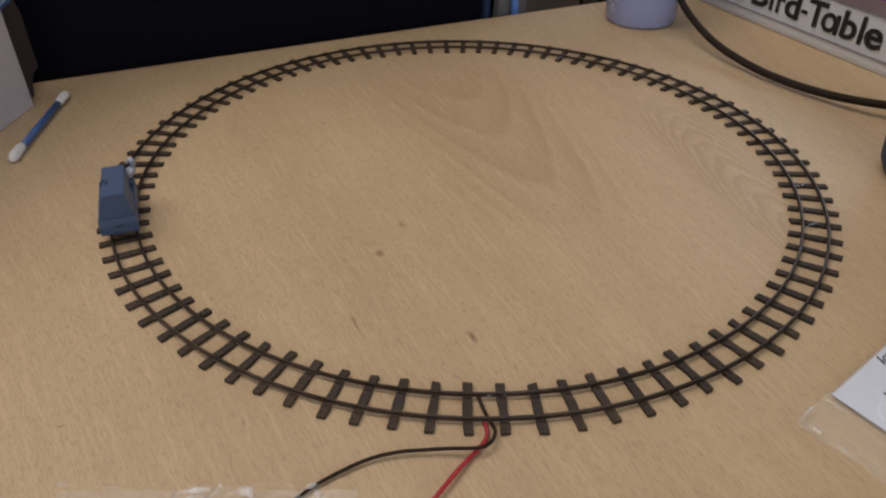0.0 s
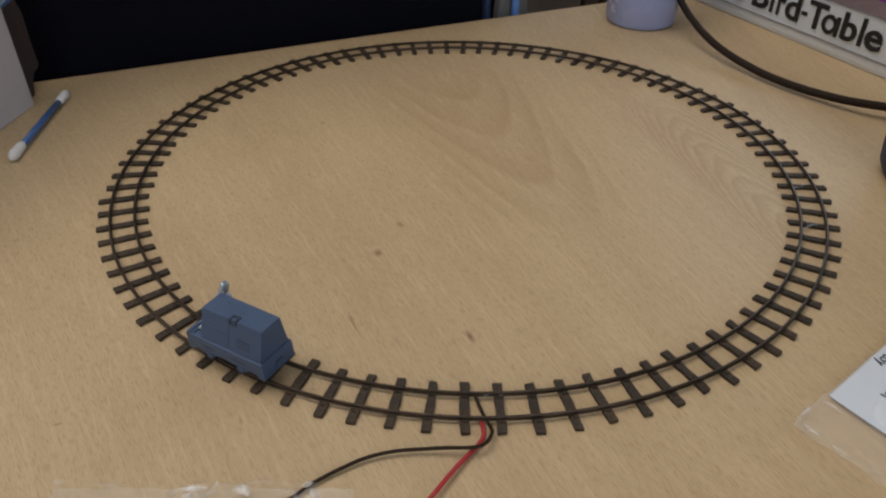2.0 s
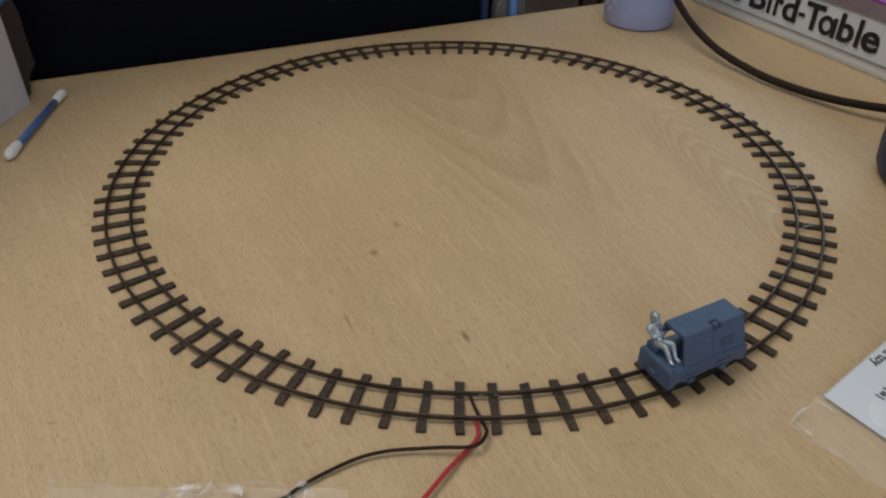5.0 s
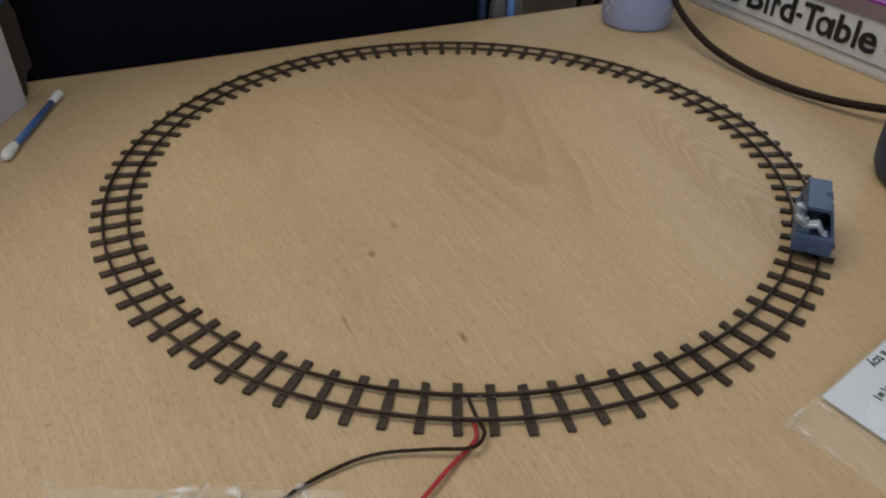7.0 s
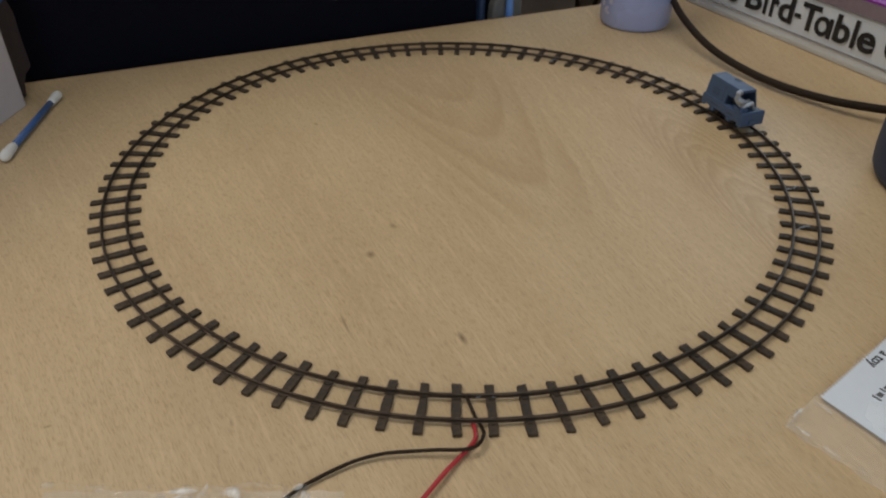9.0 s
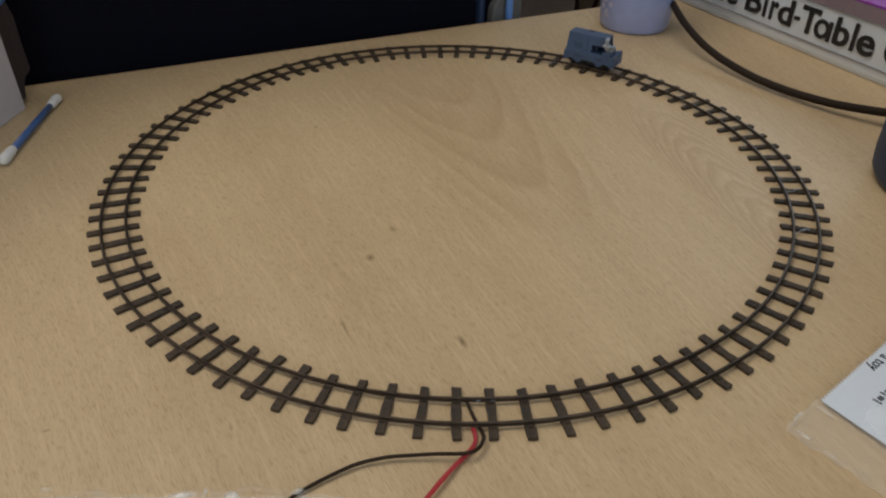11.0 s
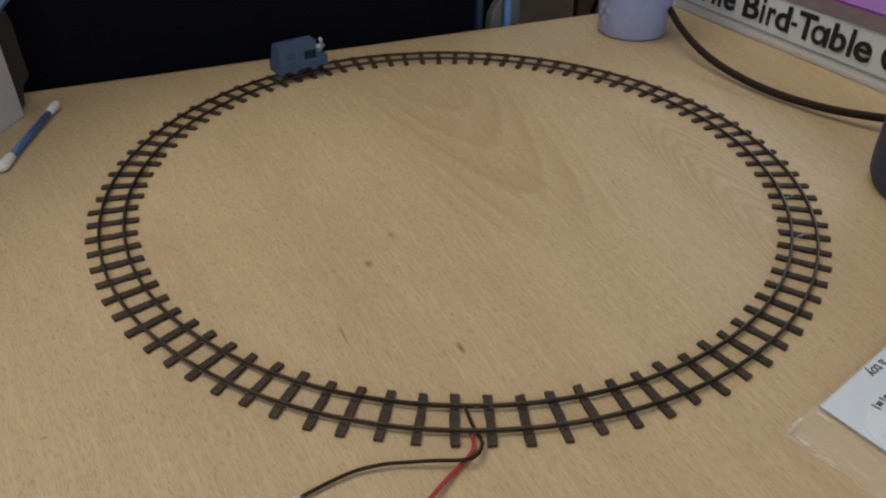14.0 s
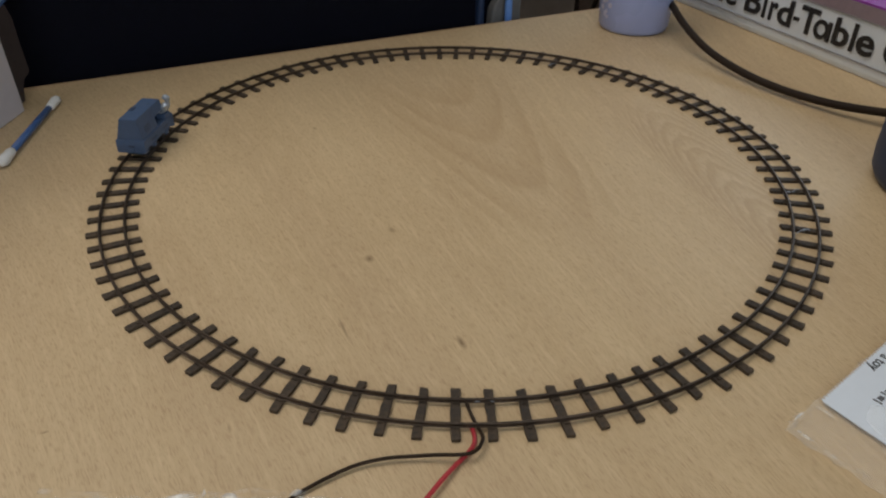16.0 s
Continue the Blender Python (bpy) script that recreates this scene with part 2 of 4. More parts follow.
def seam_glint_material(name, thin, thick):
    """Milky polythene in white patches, for creased seams and for highlights painted on the film."""
    m, n, l, p = material(name)
    p.inputs["Base Color"].default_value = (0.8, 0.8, 0.78, 1)
    p.inputs["Roughness"].default_value = 0.2
    l.new(ramp(n, l, noise_tex(n, l, mapped(n, l, (1, 1, 1)), 170, 3, 0.6), [(0.46, (thin,) * 3), (0.74, (thick,) * 3)]), p.inputs["Alpha"])
    return m


SEAM_SHEEN = seam_glint_material("milky_seam_and_sheen", 0.0, 0.15)
# nearly opaque white: bright reflections on the film put into colour
FILM_GLINT = seam_glint_material("painted_film_glint", 0.20, 0.95)


def glass_material():
    m, n, l, p = material("window_glass")
    p.inputs["Transmission Weight"].default_value, p.inputs["Roughness"].default_value = 1.0, 0.0
    p.inputs["IOR"].default_value = 1.45
    return m


GLASS = glass_material()


# ---------------------------------------------------------------- mesh helpers
def link_mesh(name, bm, mat, smooth=False):
    me = bpy.data.meshes.new(name)
    bmesh.ops.recalc_face_normals(bm, faces=bm.faces)
    if smooth:
        for f in bm.faces:
            f.smooth = True
    bm.to_mesh(me)
    bm.free()
    me.materials.append(mat)
    return me


def part(name, bm, mat, parent, label="", smooth=False):
    """Links a bmesh as one mesh object under a thing or a part."""
    ob = new(name, link_mesh(name, bm, mat, smooth))
    ob.parent = parent
    return tagged(ob, label)


def thing(name, m, label, category, group="", kind=""):
    ob = new(name)
    ob.empty_display_size = 0.02
    ob.matrix_world = m
    return tagged(ob, label, category, group, kind)


def solo(name, bm, mat, m, label, category, group="", kind="", smooth=False):
    ob = new(name, link_mesh(name, bm, mat, smooth))
    ob.matrix_world = m
    return tagged(ob, label, category, group, kind)


def box(x0, x1, y0, y1, z0, z1, bevel=0.0, seg=2, bm=None):
    bm2 = bmesh.new()
    bmesh.ops.create_cube(bm2, size=1, matrix=Matrix.Translation(((x0 + x1) / 2, (y0 + y1) / 2, (z0 + z1) / 2)) @ Matrix.Diagonal((x1 - x0, y1 - y0, z1 - z0, 1)))
    if bevel:
        bmesh.ops.bevel(bm2, geom=bm2.edges[:], offset=bevel, segments=seg, profile=0.6, affect="EDGES")
    if bm is None:
        return bm2
    return join(bm, bm2)


def join(bm, other):
    me = bpy.data.meshes.new("tmp")
    other.to_mesh(me)
    other.free()
    bm.from_mesh(me)
    bpy.data.meshes.remove(me)
    return bm


def prism(outline, x0, x1, bevel=0.0, axis="x", seg=2):
    """An outline of (a, b) pairs pushed along an axis: x takes (y, z), y takes (x, z), z takes (x, y)."""
    place = {"x": lambda a, b, c: (c, a, b), "y": lambda a, b, c: (a, c, b), "z": lambda a, b, c: (a, b, c)}[axis]
    bm = bmesh.new()
    one = [bm.verts.new(place(a, b, x0)) for a, b in outline]
    two = [bm.verts.new(place(a, b, x1)) for a, b in outline]
    bm.faces.new(one)
    bm.faces.new(two[::-1])
    for i in range(len(outline)):
        j = (i + 1) % len(outline)
        bm.faces.new((one[i], two[i], two[j], one[j]))
    bmesh.ops.recalc_face_normals(bm, faces=bm.faces)
    if bevel:
        bmesh.ops.bevel(bm, geom=bm.edges[:], offset=bevel, segments=seg, profile=0.6, affect="EDGES")
    return bm


def lathe(profile, steps=40, m=None):
    """(radius, z) pairs turned round z."""
    bm = bmesh.new()
    rings = []
    for r, z in profile:
        if r < 1e-7:
            rings.append([bm.verts.new((0, 0, z))])
        else:
            rings.append([bm.verts.new((r * math.cos(2 * math.pi * i / steps), r * math.sin(2 * math.pi * i / steps), z)) for i in range(steps)])
    for a, b in zip(rings, rings[1:]):
        for i in range(steps):
            j = (i + 1) % steps
            loop = [a[i % len(a)], a[j % len(a)], b[j % len(b)], b[i % len(b)]]
            loop = list(dict.fromkeys(loop))
            if len(loop) > 2:
                bm.faces.new(loop)
    if m is not None:
        bmesh.ops.transform(bm, matrix=m, verts=bm.verts)
    return bm


def smooth_line(points, per=10):
    """A Catmull-Rom line through the points."""
    pts = [Vector(p) for p in points]
    pts = [pts[0] * 2 - pts[1], *pts, pts[-1] * 2 - pts[-2]]
    out = []
    for i in range(1, len(pts) - 2):
        a, b, c, d = pts[i - 1:i + 3]
        for k in range(per):
            t = k / per
            out.append(0.5 * (2 * b + (c - a) * t + (2 * a - 5 * b + 4 * c - d) * t * t + (3 * b - a - 3 * c + d) * t ** 3))
    return out + [pts[-2]]


def sweep(line, outline, closed=False):
    """An outline (across, up) carried along a line."""
    bm = bmesh.new()
    rings, n = [], len(line)
    for i, p in enumerate(line):
        a = line[(i - 1) % n] if closed or i else line[0]
        b = line[(i + 1) % n] if closed or i < n - 1 else line[-1]
        d = (b - a).normalized()
        side = d.cross(Vector((0, 0, 1)))
        side = side.normalized() if side.length > 1e-4 else Vector((1, 0, 0))
        up = side.cross(d)
        rings.append([bm.verts.new(p + side * u + up * v) for u, v in outline])
    k = len(outline)
    for i in range(n if closed else n - 1):
        a, b = rings[i], rings[(i + 1) % n]
        for j in range(k):
            bm.faces.new((a[j], a[(j + 1) % k], b[(j + 1) % k], b[j]))
    if not closed:
        bm.faces.new(rings[0])
        bm.faces.new(rings[-1][::-1])
    return bm


def ring(r, steps=12):
    return [(r * math.cos(2 * math.pi * i / steps), r * math.sin(2 * math.pi * i / steps)) for i in range(steps)]


def letters(name, text, size, mat, parent, m, thick=0.0001, bold=0.0, align="LEFT", label=""):
    """Printed words, as a thin mesh."""
    cu = bpy.data.curves.new(name, "FONT")
    cu.body, cu.size, cu.extrude, cu.offset, cu.align_x, cu.resolution_u = text, size, thick, bold, align, 4
    tmp = new("tmp", cu)
    me = bpy.data.meshes.new_from_object(tmp.evaluated_get(bpy.context.evaluated_depsgraph_get()))
    bpy.data.objects.remove(tmp)
    bpy.data.curves.remove(cu)
    me.materials.clear()
    me.materials.append(mat)
    ob = new(name, me)
    ob.parent = parent
    ob.matrix_basis = m
    return tagged(ob, label)


# ---------------------------------------------------------------- the room
def room():
    u0, u1, v0, v1, f, c, w = -1.9, 1.9, -1.9, 2.1, -0.75, 1.78, 0.1
    fl = solo("floor", box(u0 - w, u1 + w, v0 - w, v1 + w, f - 0.1, f), CARPET, DESK, "dark brown carpeted floor", "floor", kind="structure")
    solo("ceiling", box(u0 - w, u1 + w, v0 - w, v1 + w, c, c + 0.1), CEILING, DESK, "plain white painted ceiling", "ceiling", kind="structure")
    solo("wall_west", box(u0 - w, u0, v0 - w, v1 + w, f, c), WALL, DESK, "plain painted wall beside the desk", "wall", kind="structure")
    a, b, lo, hi = -1.0, 0.6, 0.3, 1.4
    bm = box(u0, a, v0 - w, v0, f, c)
    for x0, x1, z0, z1 in ((b, u1, f, c), (a, b, f, lo), (a, b, hi, c)):
        box(x0, x1, v0 - w, v0, z0, z1, bm=bm)
    solo("wall_south", bm, WALL, DESK, "plain painted wall with a window opening", "wall", kind="structure")
    win = thing("window_2", DESK, "white framed daylight window behind the desk chair", "window", kind="structure")
    bm = box(a, b, v0 - 0.08, v0 - 0.03, lo, lo + 0.05)
    for x0, x1, z0, z1 in ((a, b, hi - 0.05, hi), (a, a + 0.05, lo + 0.05, hi - 0.05), (b - 0.05, b, lo + 0.05, hi - 0.05)):
        box(x0, x1, v0 - 0.08, v0 - 0.03, z0, z1, bm=bm)
    part("window_frame", bm, CEILING, win)
    part("pane", box(a + 0.05, b - 0.05, v0 - 0.058, v0 - 0.052, lo + 0.05, hi - 0.05), GLASS, win).visible_shadow = False
    solo("wall_north", box(u0, u1, v1, v1 + w, f, c), WALL, DESK, "plain painted wall across the room", "wall", kind="structure")
    a, b, lo, hi = 0.35, 1.95, 0.37, 1.47
    bm = box(u1, u1 + w, v0 - w, a, f, c)
    for y0, y1, z0, z1 in ((b, v1 + w, f, c), (a, b, f, lo), (a, b, hi, c)):
        box(u1, u1 + w, y0, y1, z0, z1, bm=bm)
    solo("wall_east", bm, WALL, DESK, "plain painted wall with a window opening", "wall", kind="structure")
    win = thing("window_1", DESK, "white framed daylight window beside the desk", "window", kind="structure")
    bm = box(u1 + 0.03, u1 + 0.08, a, b, lo, lo + 0.05)
    for y0, y1, z0, z1 in ((a, b, hi - 0.05, hi), (a, a + 0.05, lo + 0.05, hi - 0.05), (b - 0.05, b, lo + 0.05, hi - 0.05)):
        box(u1 + 0.03, u1 + 0.08, y0, y1, z0, z1, bm=bm)
    part("window_frame", bm, CEILING, win)
    pane = part("pane", box(u1 + 0.052, u1 + 0.058, a + 0.05, b - 0.05, lo + 0.05, hi - 0.05), GLASS, win)
    pane.visible_shadow = False
    lamp = thing("ceiling_light", DESK @ pose(-0.72, 0.40, 1.72), "white ceiling light panel above the desk", "lamp")
    a, b = 0.9, 0.6
    bm = box(-a - 0.03, a + 0.03, b, b + 0.03, 0.0, 0.06)
    for x0, x1, y0, y1 in ((-a - 0.03, a + 0.03, -b - 0.03, -b), (-a - 0.03, -a, -b, b), (a, a + 0.03, -b, b)):
        box(x0, x1, y0, y1, 0.0, 0.06, bm=bm)
    part("frame", bm, CEILING, lamp)
    part("backing", box(-a, a, -b, b, 0.03, 0.055), CEILING, lamp)


room()


# ---------------------------------------------------------------- the desk
def desk():
    d = thing("desk", DESK, "beech laminate desk with a straight back edge", "desk")
    u0, u1, v0, v1 = -0.85, 0.85, -0.62, 0.1823
    part("tabletop", box(u0, u1, v0, v1 - 0.002, -0.025, 0.0, 0.0008, 2), BEECH, d)
    part("edge_band", box(u0, u1, v1 - 0.002, v1, -0.0248, -0.0004), EDGE, d, "darker edge band")
    for x in (u0 + 0.03, u1 - 0.055):
        part("side_panel", box(x, x + 0.025, v0 + 0.04, v1 - 0.04, -0.75, -0.025, 0.001), EDGE, d)
    part("modesty_panel", box(u0 + 0.055, u1 - 0.055, v1 - 0.16, v1 - 0.14, -0.5, -0.025, 0.001), EDGE, d)


desk()


# ---------------------------------------------------------------- the track
RADIUS, SKEW = 0.150, -0.0073


def on_track(deg, r=RADIUS, z=0.0):
    a = radians(deg)
    return Vector((r * (math.cos(a) + SKEW * math.sin(a)), r * (math.sin(a) + SKEW * math.cos(a)), z))


def heading(deg):
    a = radians(deg)
    return math.degrees(math.atan2(math.cos(a) - SKEW * math.sin(a), -math.sin(a) + SKEW * math.cos(a)))


TIE_TOP, RAIL_TOP, GAUGE = 0.0014, 0.0029, 0.00965


def track():
    t = thing("model_railway_track", Matrix(), "dark brown circular model railway track lying on a desk", "railway track")
    rnd = random.Random(5)
    meshes = []
    for _ in range(14):
        rim = [(-0.0014, -0.0099 + 0.0033 * i) for i in range(7)] + [(0.0014, 0.0099 - 0.0033 * i) for i in range(7)]
        rim = [(x * 1.03 + rnd.gauss(0, 0.00013), y * 1.015 + rnd.gauss(0, 0.00022)) for x, y in rim]
        bm = prism(rim, 0.0, TIE_TOP, 0.00030, "z", 2)
        for y in (-GAUGE / 2, GAUGE / 2):          # rail chairs
            for s in (-1, 1):
                box(-0.0007, 0.0007, y + s * 0.00095 - 0.0004, y + s * 0.00095 + 0.0004, TIE_TOP - 0.0002, TIE_TOP + 0.00045, bm=bm)
        meshes.append(link_mesh("sleeper", bm, SLEEPER))
    for k in range(90):
        a = -90 + 4 * k + rnd.gauss(0, 0.07)
        ob = new("sleeper", meshes[rnd.randrange(14)])
        ob.parent = t
        p = on_track(a, RADIUS + rnd.gauss(0, 0.0004))
        ob.matrix_basis = pose(p.x, p.y, 0, 0, 0, heading(a) + rnd.gauss(0, 1.4))
    w, h = 0.00040, RAIL_TOP - TIE_TOP
    prof = [(-w * 1.5, 0), (w * 1.5, 0), (w * 1.5, 0.0002), (w * 0.6, 0.0003), (w * 0.6, h - 0.00045), (w, h - 0.00038),
            (w, h - 0.00012), (w * 0.7, h), (-w * 0.7, h), (-w, h - 0.00012), (-w, h - 0.00038), (-w * 0.6, h - 0.00045), (-w * 0.6, 0.0003), (-w * 1.5, 0.0002)]
    for name, r in (("inner_rail", RADIUS - GAUGE / 2), ("outer_rail", RADIUS + GAUGE / 2)):
        part(name, sweep([on_track(i, r, TIE_TOP) for i in range(0, 360)], prof, True), RAIL, t)
    # threads of dried glue between the rails, and solder by the feed wires
    for x0, y0, x1, y1 in ((0.1438, -0.0201, 0.1473, -0.0186), (0.1379, -0.0511, 0.1418, -0.0489), (0.1483, -0.0181, 0.1518, -0.0161), (0.1396, -0.0495, 0.1442, -0.0482), (0.0555, 0.128, 0.0598, 0.1308), (0.0069, -0.1454, 0.0127, -0.145)):
        line = smooth_line([(x0, y0, TIE_TOP + 0.0002), ((x0 + x1) / 2, (y0 + y1) / 2 + 0.0003, TIE_TOP + 0.0006), (x1, y1, TIE_TOP + 0.0002)], 5)
        part("glue_strand", sweep(line, ring(0.00022, 6)), PEWTER, t, "shiny dried glue thread", smooth=True)


track()


# ---------------------------------------------------------------- the locomotive (lengths in millimetres; x forward, y to the circle's centre)
def mm(bm):
    bmesh.ops.scale(bm, vec=(0.001, 0.001, 0.001), verts=bm.verts)
    return bm


def capsule(a, b, ra, rb, steps=12):
    a, b = Vector(a), Vector(b)
    length = (b - a).length
    prof = [(0, -ra)] + [(ra * math.cos(t), ra * math.sin(t)) for t in (-1.1, -0.6, 0)]
    prof += [(rb * math.cos(t), length + rb * math.sin(t)) for t in (0, 0.6, 1.1)] + [(0, length + rb)]
    return lathe(prof, steps, Matrix.Translation(a) @ (b - a).to_track_quat("Z", "Y").to_matrix().to_4x4())


def locomotive():
    loco = thing("toy_locomotive", Matrix(), "small blue-grey model diesel locomotive running on the track", "locomotive")
    # chassis: footplate, side frames with three arches, end beams
    ch = part("chassis", mm(box(-15.2, 14.6, -7.0, 7.0, 9.6, 11.6, 0.3)), GREY, loco)
    skirt = [(-15.2, 9.7), (-15.2, 5.4), (-13.6, 5.4), (-13.0, 6.6), (-10.4, 6.8), (-8.6, 5.8), (-7.6, 5.1), (-5.8, 5.1), (-4.6, 6.3), (-3.4, 6.9),
             (3.0, 6.9), (4.2, 6.3), (5.2, 5.1), (7.0, 5.1), (8.2, 5.9), (9.6, 6.8), (12.4, 6.6), (13.2, 5.4), (14.6, 5.4), (14.6, 9.7)]
    for y in (-7.0, 5.7):
        fr = part("side_frame", mm(prism(skirt, y, y + 1.3, 0.12, "y", 1)), GREY, ch)
        s = -1 if y < 0 else 1
        for x in (-6.7, 6.1):
            out = y if y < 0 else y + 1.3
            part("axle_box", mm(box(x - 1.3, x + 1.3, min(out, out + s * 0.35), max(out, out + s * 0.35), 4.9, 7.2, 0.25)), GREY, ch)
    # raised strips whose dark colour stands in for the shade in slots
    for x0, x1 in ((-9.2, -4.4), (2.6, 8.4)):
        part("slot_shade_strip", mm(box(x0, x1, -7.08, -6.9, 8.7, 9.2, 0.05)), DARK_GREY, ch, "dark strip painting a shaded slot on the side frame")
        part("slot_shade_strip", mm(box(x0, x1, 6.9, 7.08, 8.7, 9.2, 0.05)), DARK_GREY, ch, "dark strip painting a shaded slot on the side frame")
    part("front_beam", mm(prism([(14.4, 11.6), (15.0, 11.6), (15.5, 9.0), (15.5, 5.3), (14.4, 5.1)], -7.0, 7.0, 0.2, "y")), GREY, ch)
    part("rear_beam", mm(box(-15.8, -15.1, -7.0, 7.0, 5.2, 11.8, 0.25)), GREY, ch)
    part("coupling_pocket", mm(box(15.4, 16.0, -1.6, 1.6, 6.0, 8.0, 0.2)), GREY, ch)
    part("coupling_pocket", mm(box(-16.4, -15.7, -1.6, 1.6, 6.0, 8.0, 0.2)), GREY, ch)
    part("motor_block", mm(box(-12.5, 12.5, -3.6, 3.6, 2.9, 9.7, 0.4)), RECESS, ch, "black motor block with underside shade in its colour")
    # bonnet: sides lean in towards a narrower roof, the front slopes
    bm = bmesh.new()
    low, top, wide = 11.5, 21.6, 6.4
    slim = {-1: 3.4, 1: 4.9}
    lean = {s: (wide - slim[s]) / (top - low) for s in (-1, 1)}
    rings = []
    for x_lo, x_top in ((-1.2, -1.2), (14.6, 14.1)):
        rings.append([bm.verts.new(p) for p in ((x_lo, -wide, low), (x_top, -slim[-1], top), (x_top, slim[1], top), (x_lo, wide, low))])
    bm.faces.new(rings[0]), bm.faces.new(rings[1][::-1])
    for i in range(4):
        j = (i + 1) % 4
        bm.faces.new((rings[0][i], rings[1][i], rings[1][j], rings[0][j]))
    bmesh.ops.recalc_face_normals(bm, faces=bm.faces)
    bmesh.ops.bevel(bm, geom=bm.edges[:], offset=0.2, segments=2, affect="EDGES")
    hood = part("bonnet", mm(bm), GREY, loco)

    def wall(z0, z1, side, thick=0.7, proud=0.0):
        """The section of a leaning side wall between two heights."""
        a, b = wide + proud - lean[side] * (z0 - low), wide + proud - lean[side] * (z1 - low)
        return [(side * a, z0), (side * b, z1), (side * (b - thick), z1), (side * (a - thick), z0)]

    # cab shell behind it: roof, outer wall, inner wall above an opening, rear header
    cab = part("cab", mm(prism([(-slim[-1], top + 0.05), (slim[1], top + 0.05), (slim[1] - 0.1, top - 0.7), (0.1 - slim[-1], top - 0.7)], -9.9, 13.9, 0.04, "x", 1)), GREY, loco)
    part("outer_wall", mm(prism(wall(low, top - 0.05, -1, 0.75, 0.06), -9.9, 1.25, 0.05, "x", 1)), GREY, cab)
    part("inner_wall", mm(prism(wall(16.4, top - 0.05, 1, 0.75, 0.05), -9.9, -1.15, 0.05, "x", 1)), GREY, cab)
    a, b = [wide - lean[s] * (20.2 - low) - 0.7 for s in (-1, 1)]
    part("rear_header", mm(prism([(-a, 20.2), (b, 20.2), (slim[1] - 0.7, top - 0.5), (0.7 - slim[-1], top - 0.5)], -9.8, -9.2, 0.1, "x", 1)), GREY, cab)
    # the shade inside the cab is put into the bulkhead's colour
    part("bulkhead", mm(prism([(-5.5, 11.6), (5.5, 11.6), (3.8, 20.5), (-2.6, 20.5)], -1.5, -1.22)), DARK_GREY, cab, "cab bulkhead with the cab's inner shade painted dark blue")
    part("control_stand", mm(box(-3.8, -1.6, -1.5, 2.5, 11.6, 16.4, 0.2)), DARK_GREY, cab)
    # open rear: seat box, low bulkhead
    part("seat_box", mm(box(-13.8, -8.6, 2.2, 6.8, 11.5, 14.0, 0.35)), GREY, loco)
    part("rear_bulkhead", mm(box(-15.6, -14.2, -6.7, 6.7, 11.5, 12.4, 0.3)), GREY, loco)
    part("rear_tool_box", mm(box(-14.4, -13.2, -6.2, 1.0, 11.5, 12.0, 0.2)), GREY, loco)
    # panel work on both bonnet sides
    for s in (-1, 1):
        def face(x0, x1, z0, z1, proud, mat, name, label=""):
            y0, y1 = wide - lean[s] * (z0 - low), wide - lean[s] * (z1 - low)
            return part(name, mm(prism([(s * (y0 - 0.2), z0), (s * (y0 + proud), z0), (s * (y1 + proud), z1), (s * (y1 - 0.2), z1)], x0, x1)), mat, hood, label)
        # plate behind the bars, with the recess's shade put into its colour
        face(4.6, 9.8, 13.7, 16.4, 0.07, DARK_GREY, "grille_shade_plate")
        for i in range(5):
            face(4.9 + i, 5.5 + i, 14.0, 16.1, 0.13, GREY, "grille_bar")
        # no groove is cut: a thin dark strip paints its shade
        face(1.25, 1.45, 11.9, 20.2, 0.02, DARK_GREY, "groove_shade_strip", "dark strip painting the shade of a groove between body panels")
        if s < 0:
            face(-9.7, 1.1, 16.4, 16.75, 0.20, GREY, "panel_strip")
        if s < 0:
            for a, b in ((1.2, 1.9), (3.6, 4.3)):
                face(a, b, 20.3, 21.5, 0.35, DARK_GREY, "latch_leg")
                part("latch_leg", mm(box(a, b, -3.65, -1.4, 21.5, 21.9, 0.05)), DARK_GREY, hood)
            part("latch_bar", mm(box(1.2, 4.3, -1.8, -1.2, 21.5, 22.0, 0.08)), DARK_GREY, hood)
            face(1.9, 3.6, 20.3, 20.8, 0.3, DARK_GREY, "latch_bar")
            part("filler_cap", mm(lathe([(0, 0.25), (0.35, 0.2), (0.4, 0), (0, 0)], 10, Matrix.Translation((-4.0, 2.4, 21.5)))), DARK_GREY, cab)
    part("maker_plate", mm(box(15.35, 15.62, -1.2, 1.9, 8.3, 9.2, 0.1)), DARK_GREY, ch, "worn painted plate")
    wheels = []
    for x in (-6.7, 6.1):
        for y in (-1, 1):
            bm = lathe([(0, 0), (1.0, 0), (1.0, -0.2), (3.0, -0.1), (3.1, -0.3), (3.7, -0.3), (3.75, 0.9), (4.3, 1.0), (4.3, 1.4), (0, 1.4)], 24, pose(0, 0, 0, 90 * y))
            for i in range(4):
                a = math.pi * i / 2
                join(bm, capsule((1.2 * math.cos(a), y * -0.05, 1.2 * math.sin(a)), (3.0 * math.cos(a), y * -0.05, 3.0 * math.sin(a)), 0.35, 0.3, 6))
            wh = part("wheel", mm(bm), WHEEL, loco, "black metal wheel")
            wheels.append((wh, Vector((x, y * 5.0, RAIL_TOP * 1000 + 3.75)) * 0.001))
            wh.location = wheels[-1][1]
    return loco, wheels


